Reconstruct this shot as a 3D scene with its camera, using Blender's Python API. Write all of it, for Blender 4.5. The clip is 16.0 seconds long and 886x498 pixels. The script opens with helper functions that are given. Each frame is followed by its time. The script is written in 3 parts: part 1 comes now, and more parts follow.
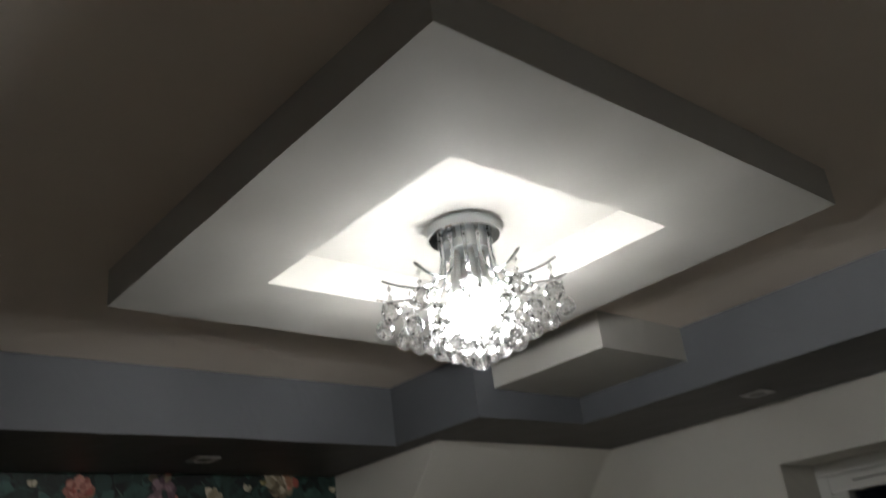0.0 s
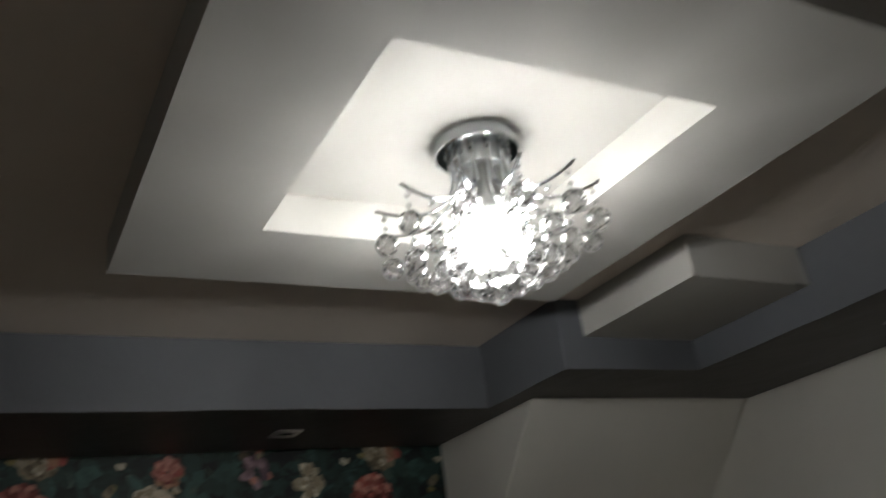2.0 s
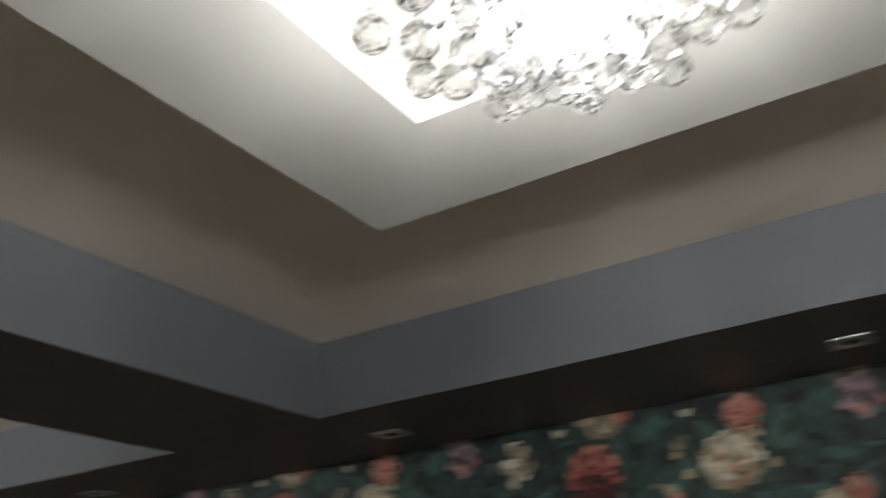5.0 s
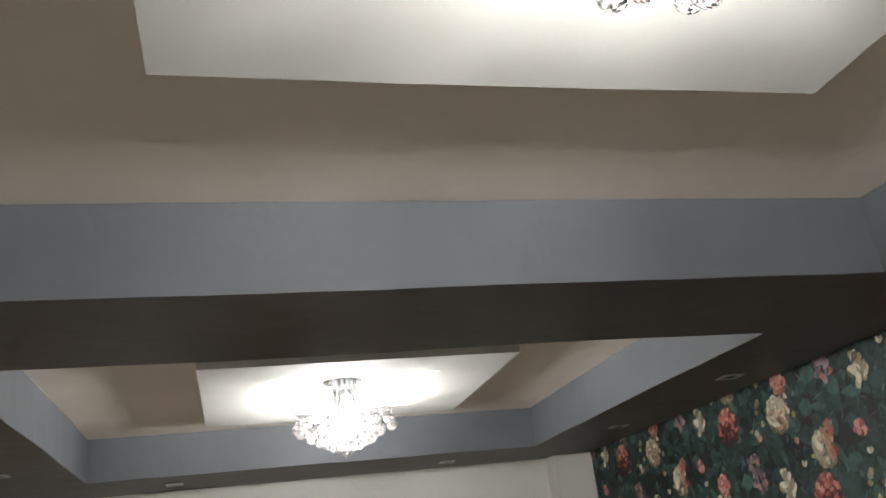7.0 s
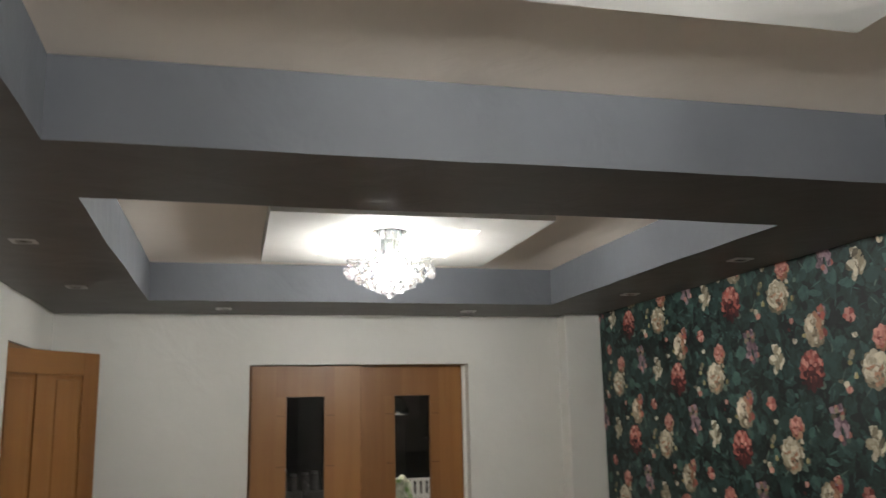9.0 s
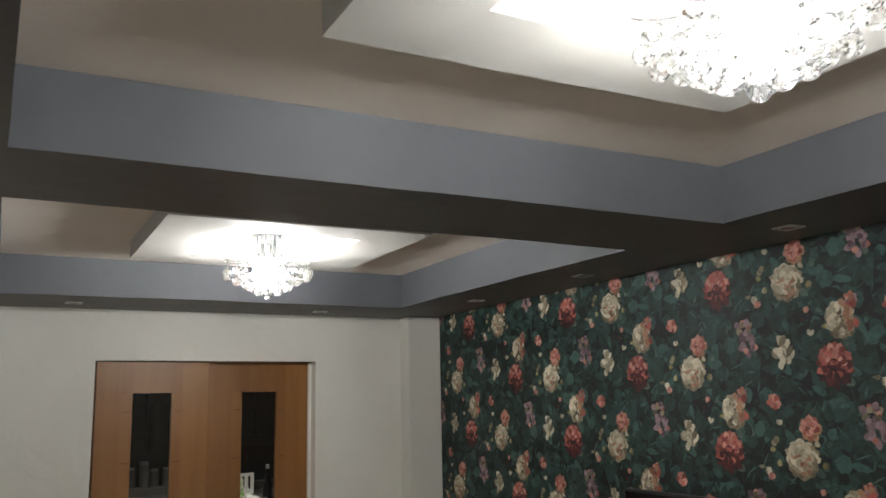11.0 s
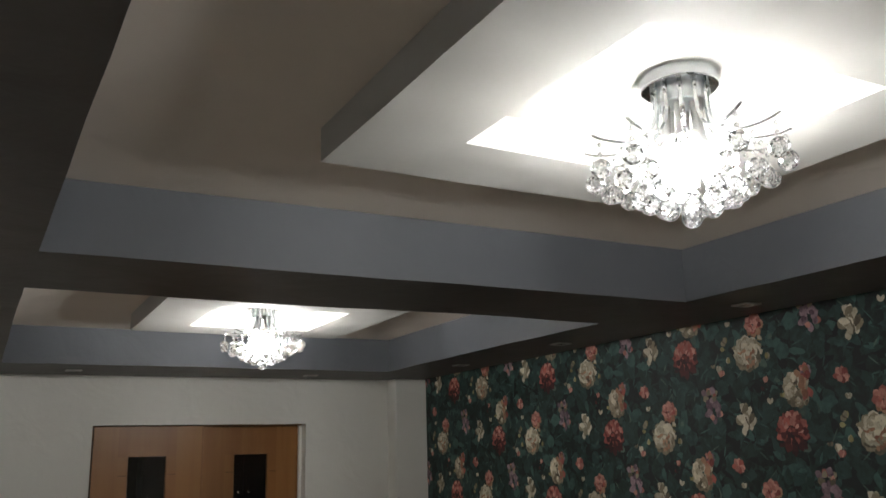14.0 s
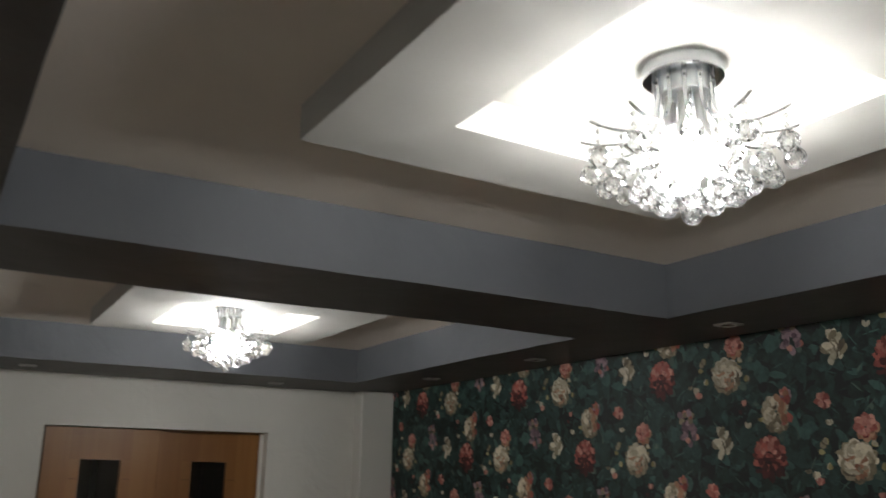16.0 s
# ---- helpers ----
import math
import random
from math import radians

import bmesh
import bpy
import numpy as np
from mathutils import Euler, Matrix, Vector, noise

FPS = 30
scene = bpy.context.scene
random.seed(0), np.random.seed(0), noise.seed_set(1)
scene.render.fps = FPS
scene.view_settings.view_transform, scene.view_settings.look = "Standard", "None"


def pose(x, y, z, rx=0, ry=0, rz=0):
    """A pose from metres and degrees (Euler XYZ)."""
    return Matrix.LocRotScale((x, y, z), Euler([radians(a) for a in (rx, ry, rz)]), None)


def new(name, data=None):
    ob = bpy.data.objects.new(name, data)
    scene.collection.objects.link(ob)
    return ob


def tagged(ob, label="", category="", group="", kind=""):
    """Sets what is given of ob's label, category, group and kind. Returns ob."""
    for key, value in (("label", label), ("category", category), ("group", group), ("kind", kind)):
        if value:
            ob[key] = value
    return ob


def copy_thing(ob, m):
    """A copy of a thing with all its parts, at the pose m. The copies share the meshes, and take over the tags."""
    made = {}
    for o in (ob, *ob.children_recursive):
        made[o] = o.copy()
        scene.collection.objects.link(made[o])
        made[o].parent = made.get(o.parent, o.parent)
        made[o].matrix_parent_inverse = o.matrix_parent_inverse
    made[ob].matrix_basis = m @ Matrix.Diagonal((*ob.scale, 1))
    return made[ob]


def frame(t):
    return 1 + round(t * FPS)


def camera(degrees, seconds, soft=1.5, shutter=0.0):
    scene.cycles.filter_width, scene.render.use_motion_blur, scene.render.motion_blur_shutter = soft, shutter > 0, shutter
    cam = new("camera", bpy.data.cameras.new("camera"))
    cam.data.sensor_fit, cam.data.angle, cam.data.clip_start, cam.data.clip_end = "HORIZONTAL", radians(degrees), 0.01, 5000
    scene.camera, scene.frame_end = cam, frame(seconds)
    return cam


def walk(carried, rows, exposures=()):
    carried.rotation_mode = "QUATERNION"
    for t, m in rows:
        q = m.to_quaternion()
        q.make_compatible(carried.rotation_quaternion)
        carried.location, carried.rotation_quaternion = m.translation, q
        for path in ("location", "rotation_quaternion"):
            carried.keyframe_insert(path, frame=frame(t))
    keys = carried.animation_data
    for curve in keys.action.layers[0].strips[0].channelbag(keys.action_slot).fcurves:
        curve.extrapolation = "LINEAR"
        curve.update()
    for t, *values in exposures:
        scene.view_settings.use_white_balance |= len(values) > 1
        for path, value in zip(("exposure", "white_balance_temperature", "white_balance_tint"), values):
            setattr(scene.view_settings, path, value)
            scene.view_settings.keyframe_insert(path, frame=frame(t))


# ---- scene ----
cam = camera(54.96, 16.0, soft=1.45, shutter=0.8)
PATH = [
    (0.0, -2.741, -3.209, 1.766, 23.81, 6.65, -130.32),
    (0.5, -2.779, -3.353, 1.764, 26.52, 6.49, -126.10),
    (1.0, -2.781, -3.452, 1.761, 26.22, 7.56, -125.10),
    (1.5, -2.753, -3.479, 1.754, 24.83, 8.37, -124.19),
    (2.0, -2.687, -3.602, 1.746, 23.72, 7.49, -117.57),
    (2.5, -2.666, -3.813, 1.769, 22.98, 4.56, -109.42),
    (3.0, -2.618, -3.952, 1.761, 23.41, 4.59, -107.86),
    (3.2, -2.563, -4.001, 1.756, 24.20, 5.08, -107.84),
    (5.3, -2.109, -4.563, 1.795, 24.66, 3.13, -47.50),
    (5.5, -2.069, -4.554, 1.786, 24.61, 2.91, -40.00),
    (6.0, -2.040, -4.646, 1.777, 24.44, 2.34, -24.97),
    (6.5, -2.019, -4.796, 1.785, 21.18, 3.85, -15.78),
    (7.0, -2.042, -4.856, 1.769, 20.77, 6.41, -12.99),
    (7.5, -2.063, -4.961, 1.751, 17.39, 6.22, -12.20),
    (8.0, -2.053, -5.077, 1.735, 14.27, 3.80, -11.93),
    (8.5, -2.121, -5.153, 1.727, 12.08, 2.61, -12.10),
    (9.0, -2.253, -5.122, 1.727, 10.96, 1.20, -13.75),
    (9.5, -2.325, -5.140, 1.729, 9.51, 0.62, -19.48),
    (10.0, -2.535, -5.152, 1.732, 9.60, 2.18, -25.01),
    (10.2, -2.567, -5.165, 1.740, 9.60, 1.80, -25.64),
    (12.3, -2.735, -5.442, 1.742, 11.55, 1.69, -28.86),
    (12.5, -2.730, -5.446, 1.754, 11.60, 1.74, -28.62),
    (13.0, -2.729, -5.470, 1.758, 12.85, 1.58, -28.12),
    (13.5, -2.757, -5.499, 1.774, 13.18, 1.98, -27.91),
    (14.0, -2.766, -5.509, 1.801, 13.62, 1.60, -28.25),
    (14.5, -2.774, -5.519, 1.801, 16.14, 1.37, -27.76),
    (15.0, -2.772, -5.503, 1.804, 16.21, 1.24, -27.70),
    (15.5, -2.769, -5.457, 1.793, 15.67, 0.66, -28.66),
    (16.0, -2.724, -5.393, 1.763, 15.06, -0.70, -30.73),
]
EXPOSURES = [(0.0, -1.05), (1.0, -1.18), (1.5, -1.34), (2.0, -1.34), (2.5, -1.1), (3.2, -1.0), (5.3, 0.2), (6.0, 0.92), (6.5, 0.84), (7.0, 0.74), (8.5, 0.73), (9.5, 0.72), (10.2, 0.88), (12.3, 0.0), (13.5, -0.06), (14.0, -0.18), (15.0, -0.36), (15.5, -0.46), (16.0, -0.3)]
walk(cam, [(t, pose(x, y, z, 90 + pitch, roll, yaw)) for t, x, y, z, pitch, roll, yaw in PATH], EXPOSURES)

# ---- the plan, in metres: the floral wall is x = 0, the wall with the sliding doors y = 0 ----
X_WEST, Y_SOUTH = -3.227, -5.985
Z_SOFFIT, Z_TRAY, Z_PANEL = 2.325, 2.524, 2.442
TRAY_W, TRAY_E = -2.668, -0.498
T1_N, T1_S, T2_N, T2_S = -3.215, -5.477, -0.596, -2.695
NOTCH_X, NOTCH_Y = -0.909, -4.992
PIER_X, PIER_Y = -0.610, -5.078
NPIER_X, NPIER_Y = -0.239, -0.140
BOX_X, BOX_Y, BOX_Z = -1.348, -5.075, 2.416
PANEL_1, HOLE_1 = (-2.140, -4.863, -1.081, -3.805), (-1.903, -4.615, -1.325, -4.040)
PANEL_2, HOLE_2 = (-2.135, -2.143, -1.063, -1.116), (-1.900, -1.935, -1.303, -1.345)
LAMP_1, LAMP_2 = (-1.590, -4.356), (-1.612, -1.605)
DOOR_L, DOOR_R, DOOR_Z = -2.152, -0.833, 2.03

# ---- light: night outside, the two chandeliers lit ----
world = bpy.data.worlds.new("night")
scene.world = world
world.use_nodes = True
world.node_tree.nodes["Background"].inputs[0].default_value = (0.004, 0.005, 0.008, 1)
world.node_tree.nodes["Background"].inputs[1].default_value = 0.3
BULB_STRENGTH = 580.0


# ---- materials ----
def material(name, color, rough=0.5, metal=0.0):
    m = bpy.data.materials.new(name)
    m.use_nodes = True
    b = m.node_tree.nodes["Principled BSDF"]
    b.inputs["Base Color"].default_value = (*color, 1)
    b.inputs["Roughness"].default_value = rough
    b.inputs["Metallic"].default_value = metal
    return m


def node(m, kind, **inputs):
    n = m.node_tree.nodes.new(kind)
    for k, v in inputs.items():
        n.inputs[k.replace("_", " ")].default_value = v
    return n


def varied(name, dark, light, rough=0.6, scale=3.0, fine=90.0, bump=0.15, metal=0.0, stretch=None, spread=(0.3, 0.7), pieces=0.0, wave=0.0):
    """Two scales of noise: a slow drift of colour and a fine relief."""
    m = material(name, light, rough, metal)
    L = m.node_tree.links.new
    b = m.node_tree.nodes["Principled BSDF"]
    co = node(m, "ShaderNodeTexCoord")
    src = co.outputs["Object"]
    if stretch:
        mp = node(m, "ShaderNodeMapping")
        mp.inputs["Scale"].default_value = stretch
        L(src, mp.inputs[0])
        src = mp.outputs[0]
    n1 = node(m, "ShaderNodeTexNoise", Scale=scale, Detail=6.0, Roughness=0.6)
    n2 = node(m, "ShaderNodeTexNoise", Scale=fine, Detail=3.0)
    L(src, n1.inputs["Vector"])
    L(src, n2.inputs["Vector"])
    ramp = node(m, "ShaderNodeValToRGB")
    ramp.color_ramp.elements[0].color, ramp.color_ramp.elements[1].color = (*dark, 1), (*light, 1)
    ramp.color_ramp.elements[0].position, ramp.color_ramp.elements[1].position = spread
    tone = n1.outputs[0]
    if pieces:
        info, shift, total = node(m, "ShaderNodeObjectInfo"), node(m, "ShaderNodeMath"), node(m, "ShaderNodeMath")
        shift.operation = "MULTIPLY_ADD"
        shift.inputs[1].default_value, shift.inputs[2].default_value = pieces, -pieces / 2
        L(info.outputs["Random"], shift.inputs[0])
        L(shift.outputs[0], total.inputs[0])
        L(tone, total.inputs[1])
        tone = total.outputs[0]
    L(tone, ramp.inputs[0])
    L(ramp.outputs[0], b.inputs["Base Color"])
    bp = node(m, "ShaderNodeBump", Strength=bump, Distance=0.002)
    L(n2.outputs[0], bp.inputs["Height"])
    L(bp.outputs[0], b.inputs["Normal"])
    if wave:
        n3 = node(m, "ShaderNodeTexNoise", Scale=5.5, Detail=3.0, Distortion=0.6)
        L(src, n3.inputs["Vector"])
        slow = node(m, "ShaderNodeBump", Strength=1.0, Distance=wave)
        L(n3.outputs[0], slow.inputs["Height"])
        L(slow.outputs[0], bp.inputs["Normal"])
    rr = node(m, "ShaderNodeMapRange")
    rr.inputs["To Min"].default_value, rr.inputs["To Max"].default_value = rough - 0.08, rough + 0.08
    L(n1.outputs[0], rr.inputs[0])
    L(rr.outputs[0], b.inputs["Roughness"])
    return m


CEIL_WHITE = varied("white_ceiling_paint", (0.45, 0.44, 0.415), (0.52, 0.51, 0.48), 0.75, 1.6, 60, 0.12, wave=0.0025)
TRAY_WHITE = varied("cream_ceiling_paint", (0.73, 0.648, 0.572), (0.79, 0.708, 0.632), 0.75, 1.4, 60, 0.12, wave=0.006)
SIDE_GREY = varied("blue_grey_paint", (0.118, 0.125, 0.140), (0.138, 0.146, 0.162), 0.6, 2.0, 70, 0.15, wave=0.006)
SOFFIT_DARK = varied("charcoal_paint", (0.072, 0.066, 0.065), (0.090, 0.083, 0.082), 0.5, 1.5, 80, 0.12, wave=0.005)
WALL_WHITE = varied("warm_white_wall_paint", (0.73, 0.71, 0.66), (0.79, 0.77, 0.72), 0.8, 1.2, 50, 0.2, wave=0.006)
FLOOR_WOOD = varied("oak_floor", (0.54, 0.48, 0.41), (0.66, 0.59, 0.51), 0.4, 4.0, 60, 0.1, stretch=(8, 0.7, 1))
DOOR_WOOD = varied("honey_veneer", (0.235, 0.098, 0.026), (0.295, 0.132, 0.038), 0.38, 3.0, 140, 0.08, stretch=(5, 5, 0.35), pieces=0.35)
DOOR_WOOD_2 = varied("honey_veneer_cross", (0.228, 0.094, 0.025), (0.285, 0.127, 0.037), 0.38, 3.0, 140, 0.08, stretch=(0.35, 5, 5), pieces=0.35)
CHROME = material("chrome", (0.80, 0.83, 0.86), 0.12, 1.0)
SATIN = varied("satin_silver", (0.74, 0.76, 0.78), (0.82, 0.84, 0.86), 0.28, 6, 120, 0.03, metal=0.6)
PORCELAIN = varied("white_porcelain", (0.78, 0.78, 0.76), (0.84, 0.84, 0.82), 0.25, 8, 120, 0.02)
BLACK_GLOSS = material("black_gloss", (0.012, 0.012, 0.013), 0.15)
BLACK_MATT = varied("black_plastic", (0.012, 0.012, 0.012), (0.02, 0.02, 0.02), 0.5, 8, 200, 0.1)
UPVC = varied("white_plastic_frame", (0.72, 0.72, 0.70), (0.78, 0.78, 0.76), 0.3, 3, 60, 0.03)
STEEL = varied("brushed_steel", (0.44, 0.43, 0.42), (0.54, 0.53, 0.52), 0.34, 5, 160, 0.05, metal=0.75)
JOINT = material("dark_joint", (0.06, 0.025, 0.01), 0.7)
HOLLOW_SHADE = material("hollow_shade", (0.01, 0.01, 0.01), 0.7)

GLASS = bpy.data.materials.new("window_glass")
GLASS.use_nodes = True
_g = GLASS.node_tree.nodes["Principled BSDF"]
_g.inputs["Transmission Weight"].default_value, _g.inputs["Roughness"].default_value, _g.inputs["IOR"].default_value = 1.0, 0.01, 1.3

CRYSTAL = bpy.data.materials.new("cut_crystal")
CRYSTAL.use_nodes = True
_b = CRYSTAL.node_tree.nodes["Principled BSDF"]
_b.inputs["Transmission Weight"].default_value, _b.inputs["Roughness"].default_value, _b.inputs["IOR"].default_value = 1.0, 0.0, 1.58
_i = CRYSTAL.node_tree.nodes.new("ShaderNodeNewGeometry")  # some of the cuts are frosted
_c = CRYSTAL.node_tree.nodes.new("ShaderNodeMath")
_c.operation = "GREATER_THAN"
_c.inputs[1].default_value = 0.88
_k = CRYSTAL.node_tree.nodes.new("ShaderNodeMath")
_k.operation = "MULTIPLY"
_k.inputs[1].default_value = 0.2
CRYSTAL.node_tree.links.new(_i.outputs["Random Per Island"], _c.inputs[0])
CRYSTAL.node_tree.links.new(_c.outputs[0], _k.inputs[0])
CRYSTAL.node_tree.links.new(_k.outputs[0], _b.inputs["Roughness"])
_t = CRYSTAL.node_tree.nodes.new("ShaderNodeBsdfTransparent")
_m = CRYSTAL.node_tree.nodes.new("ShaderNodeMixShader")
_m.inputs[0].default_value = 0.16
CRYSTAL.node_tree.links.new(_b.outputs[0], _m.inputs[1])
CRYSTAL.node_tree.links.new(_t.outputs[0], _m.inputs[2])
_d = CRYSTAL.node_tree.nodes.new("ShaderNodeBsdfTranslucent")
_d.inputs["Color"].default_value = (0.95, 0.97, 1.0, 1)
_n = CRYSTAL.node_tree.nodes.new("ShaderNodeMixShader")  # fine scatter off the many small cuts
_n.inputs[0].default_value = 0.004
CRYSTAL.node_tree.links.new(_m.outputs[0], _n.inputs[1])
CRYSTAL.node_tree.links.new(_d.outputs[0], _n.inputs[2])
CRYSTAL.node_tree.links.new(_n.outputs[0], CRYSTAL.node_tree.nodes["Material Output"].inputs[0])

BULB = bpy.data.materials.new("lit_bulb")
BULB.use_nodes = True
_e = BULB.node_tree.nodes["Principled BSDF"]
_e.inputs["Emission Color"].default_value = (0.985, 0.983, 0.957, 1)
_e.inputs["Emission Strength"].default_value = BULB_STRENGTH


# ---- mesh helpers ----
def mesh_of(name, bm, mats, smooth=False):
    me = bpy.data.meshes.new(name)
    bmesh.ops.recalc_face_normals(bm, faces=bm.faces)
    bm.to_mesh(me)
    bm.free()
    for m in mats if isinstance(mats, (list, tuple)) else [mats]:
        me.materials.append(m)
    if smooth:
        for p in me.polygons:
            p.use_smooth = True
    return me


def part(name, bm, mats, parent=None, label="", smooth=False):
    ob = new(name, mesh_of(name, bm, mats, smooth))
    ob.parent = parent
    if label:
        tagged(ob, label)
    return ob


def box(bm, x0, y0, z0, x1, y1, z1, bevel=0.0, mat=0, segments=2):
    made = bmesh.ops.create_cube(bm, size=1.0, matrix=Matrix.LocRotScale(
        ((x0 + x1) / 2, (y0 + y1) / 2, (z0 + z1) / 2), None, (abs(x1 - x0), abs(y1 - y0), abs(z1 - z0))))
    faces = {f for v in made["verts"] for f in v.link_faces}
    for f in faces:
        f.material_index = mat
    if bevel:
        edges = list({e for v in made["verts"] for e in v.link_edges})
        done = bmesh.ops.bevel(bm, geom=edges, offset=bevel, segments=segments, affect="EDGES", profile=0.5)
        for f in done["faces"]:
            f.material_index = mat
    return bm


def boxed(*args, **kw):
    return box(bmesh.new(), *args, **kw)


def lathe(bm, profile, steps=32, center=(0, 0, 0), mat=0, close=True):
    """Turn a profile of (radius, z) about the upright axis."""
    rings = []
    for r, z in profile:
        rings.append([bm.verts.new((center[0] + r * math.cos(2 * math.pi * k / steps), center[1] + r * math.sin(2 * math.pi * k / steps),
                                    center[2] + z)) for k in range(steps)])
    for a, b in zip(rings, rings[1:]):
        for k in range(steps):
            f = bm.faces.new((a[k], a[(k + 1) % steps], b[(k + 1) % steps], b[k]))
            f.material_index = mat
    if close:
        bm.faces.new(rings[0]).material_index = mat
        bm.faces.new(rings[-1]).material_index = mat
    return bm


def sweep(bm, points, radius, steps=8, flat=1.0, mat=0):
    """A rod of the given radius along points; flat squeezes it along the second axis."""
    rings = []
    pts = [Vector(p) for p in points]
    for i, p in enumerate(pts):
        d = (pts[min(i + 1, len(pts) - 1)] - pts[max(i - 1, 0)]).normalized()
        side = d.cross(Vector((0, 0, 1)))
        side = side.normalized() if side.length > 1e-4 else Vector((1, 0, 0))
        up = side.cross(d)
        rings.append([bm.verts.new(p + side * (radius * math.cos(2 * math.pi * k / steps)) + up * (radius * flat * math.sin(2 * math.pi * k / steps)))
                      for k in range(steps)])
    for a, b in zip(rings, rings[1:]):
        for k in range(steps):
            bm.faces.new((a[k], a[(k + 1) % steps], b[(k + 1) % steps], b[k])).material_index = mat
    bm.faces.new(rings[0]).material_index = mat
    bm.faces.new(rings[-1]).material_index = mat
    return bm


def wobble(p, amount=0.004):
    """Hand-plastered edges run a little out of true."""
    q = Vector((p.x * 1.7, p.y * 1.7, p.z * 3.0))
    q2 = q * 4.0
    return Vector([amount * noise.noise(q + Vector((k * 11.3, 0, 0))) + 0.3 * amount * noise.noise(q2 + Vector((0, k * 7.1, 3))) for k in range(3)])


def steps_between(breaks, size=0.12):
    out = []
    for a, b in zip(breaks, breaks[1:]):
        n = max(1, round((b - a) / size))
        out += [a + (b - a) * k / n for k in range(n)]
    return out + [breaks[-1]]


def cells(xs, ys, solid, z0, z1, wob=0.004, lean=None):
    """A slab between z0 and z1 over those cells of a grid that are solid: material 0 below, 1 on the sides and above."""
    bm = bmesh.new()
    xs, ys = steps_between(sorted(xs)), steps_between(sorted(ys))
    made = {}

    def v(i, j, z):
        key = (i, j, z)
        if key not in made:
            p = Vector((xs[i], ys[j], z))
            w = wobble(p, wob)
            w.x += lean(p) if lean else 0.0
            if z == z1:
                w.z = 0
            made[key] = bm.verts.new(p + w)
        return made[key]

    full = {(i, j) for i in range(len(xs) - 1) for j in range(len(ys) - 1) if solid((xs[i] + xs[i + 1]) / 2, (ys[j] + ys[j + 1]) / 2)}
    for i, j in full:
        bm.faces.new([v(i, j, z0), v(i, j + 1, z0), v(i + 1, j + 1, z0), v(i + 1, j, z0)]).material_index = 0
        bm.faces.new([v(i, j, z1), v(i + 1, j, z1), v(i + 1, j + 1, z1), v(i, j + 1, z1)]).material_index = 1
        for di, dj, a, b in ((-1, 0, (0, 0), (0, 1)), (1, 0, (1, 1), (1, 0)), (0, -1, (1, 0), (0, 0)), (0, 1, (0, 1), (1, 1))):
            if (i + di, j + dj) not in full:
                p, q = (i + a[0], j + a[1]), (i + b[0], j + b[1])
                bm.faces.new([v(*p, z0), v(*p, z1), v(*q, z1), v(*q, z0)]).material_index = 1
    return bm


def inside(x, y, r):
    return r[0] < x < r[2] and r[1] < y < r[3]


# ---- the large structure ----
def structure(name, bm, mats, label, category, parent=None):
    ob = part(name, bm, mats, parent)
    return tagged(ob, label, category, kind="structure")


def in_tray(x, y):
    t1 = TRAY_W < x < TRAY_E and T1_S < y < T1_N and not (x > NOTCH_X and y < NOTCH_Y)
    return t1 or (TRAY_W < x < TRAY_E and T2_S < y < T2_N)


structure("ceiling", boxed(X_WEST - 0.15, Y_SOUTH - 0.3, Z_TRAY, 0.15, 0.15, Z_TRAY + 0.1), TRAY_WHITE, "cream painted plaster ceiling inside the recessed trays", "ceiling")
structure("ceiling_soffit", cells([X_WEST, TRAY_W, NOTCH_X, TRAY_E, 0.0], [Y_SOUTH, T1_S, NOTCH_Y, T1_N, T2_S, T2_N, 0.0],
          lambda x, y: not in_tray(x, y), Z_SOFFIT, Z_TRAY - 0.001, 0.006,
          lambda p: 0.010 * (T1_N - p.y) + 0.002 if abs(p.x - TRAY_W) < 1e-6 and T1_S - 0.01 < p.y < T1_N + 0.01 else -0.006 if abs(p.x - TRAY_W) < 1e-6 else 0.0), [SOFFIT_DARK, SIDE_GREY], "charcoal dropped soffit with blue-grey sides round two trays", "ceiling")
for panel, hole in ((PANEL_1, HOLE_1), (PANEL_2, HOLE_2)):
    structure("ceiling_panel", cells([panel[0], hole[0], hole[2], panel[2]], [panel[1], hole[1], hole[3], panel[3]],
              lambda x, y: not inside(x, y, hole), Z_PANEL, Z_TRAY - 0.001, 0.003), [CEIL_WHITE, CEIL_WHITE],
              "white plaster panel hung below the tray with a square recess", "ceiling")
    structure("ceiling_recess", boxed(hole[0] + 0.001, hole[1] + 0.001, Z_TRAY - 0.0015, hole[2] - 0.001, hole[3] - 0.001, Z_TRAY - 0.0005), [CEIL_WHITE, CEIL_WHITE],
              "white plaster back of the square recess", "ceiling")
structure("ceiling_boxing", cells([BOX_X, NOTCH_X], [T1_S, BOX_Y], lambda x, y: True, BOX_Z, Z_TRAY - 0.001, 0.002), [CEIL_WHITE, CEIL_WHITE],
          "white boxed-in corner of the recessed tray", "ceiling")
structure("floor", boxed(X_WEST - 0.15, Y_SOUTH - 0.3, -0.1, 0.15, 0.15, 0.0), FLOOR_WOOD, "brown wooden floor of the empty room", "floor")

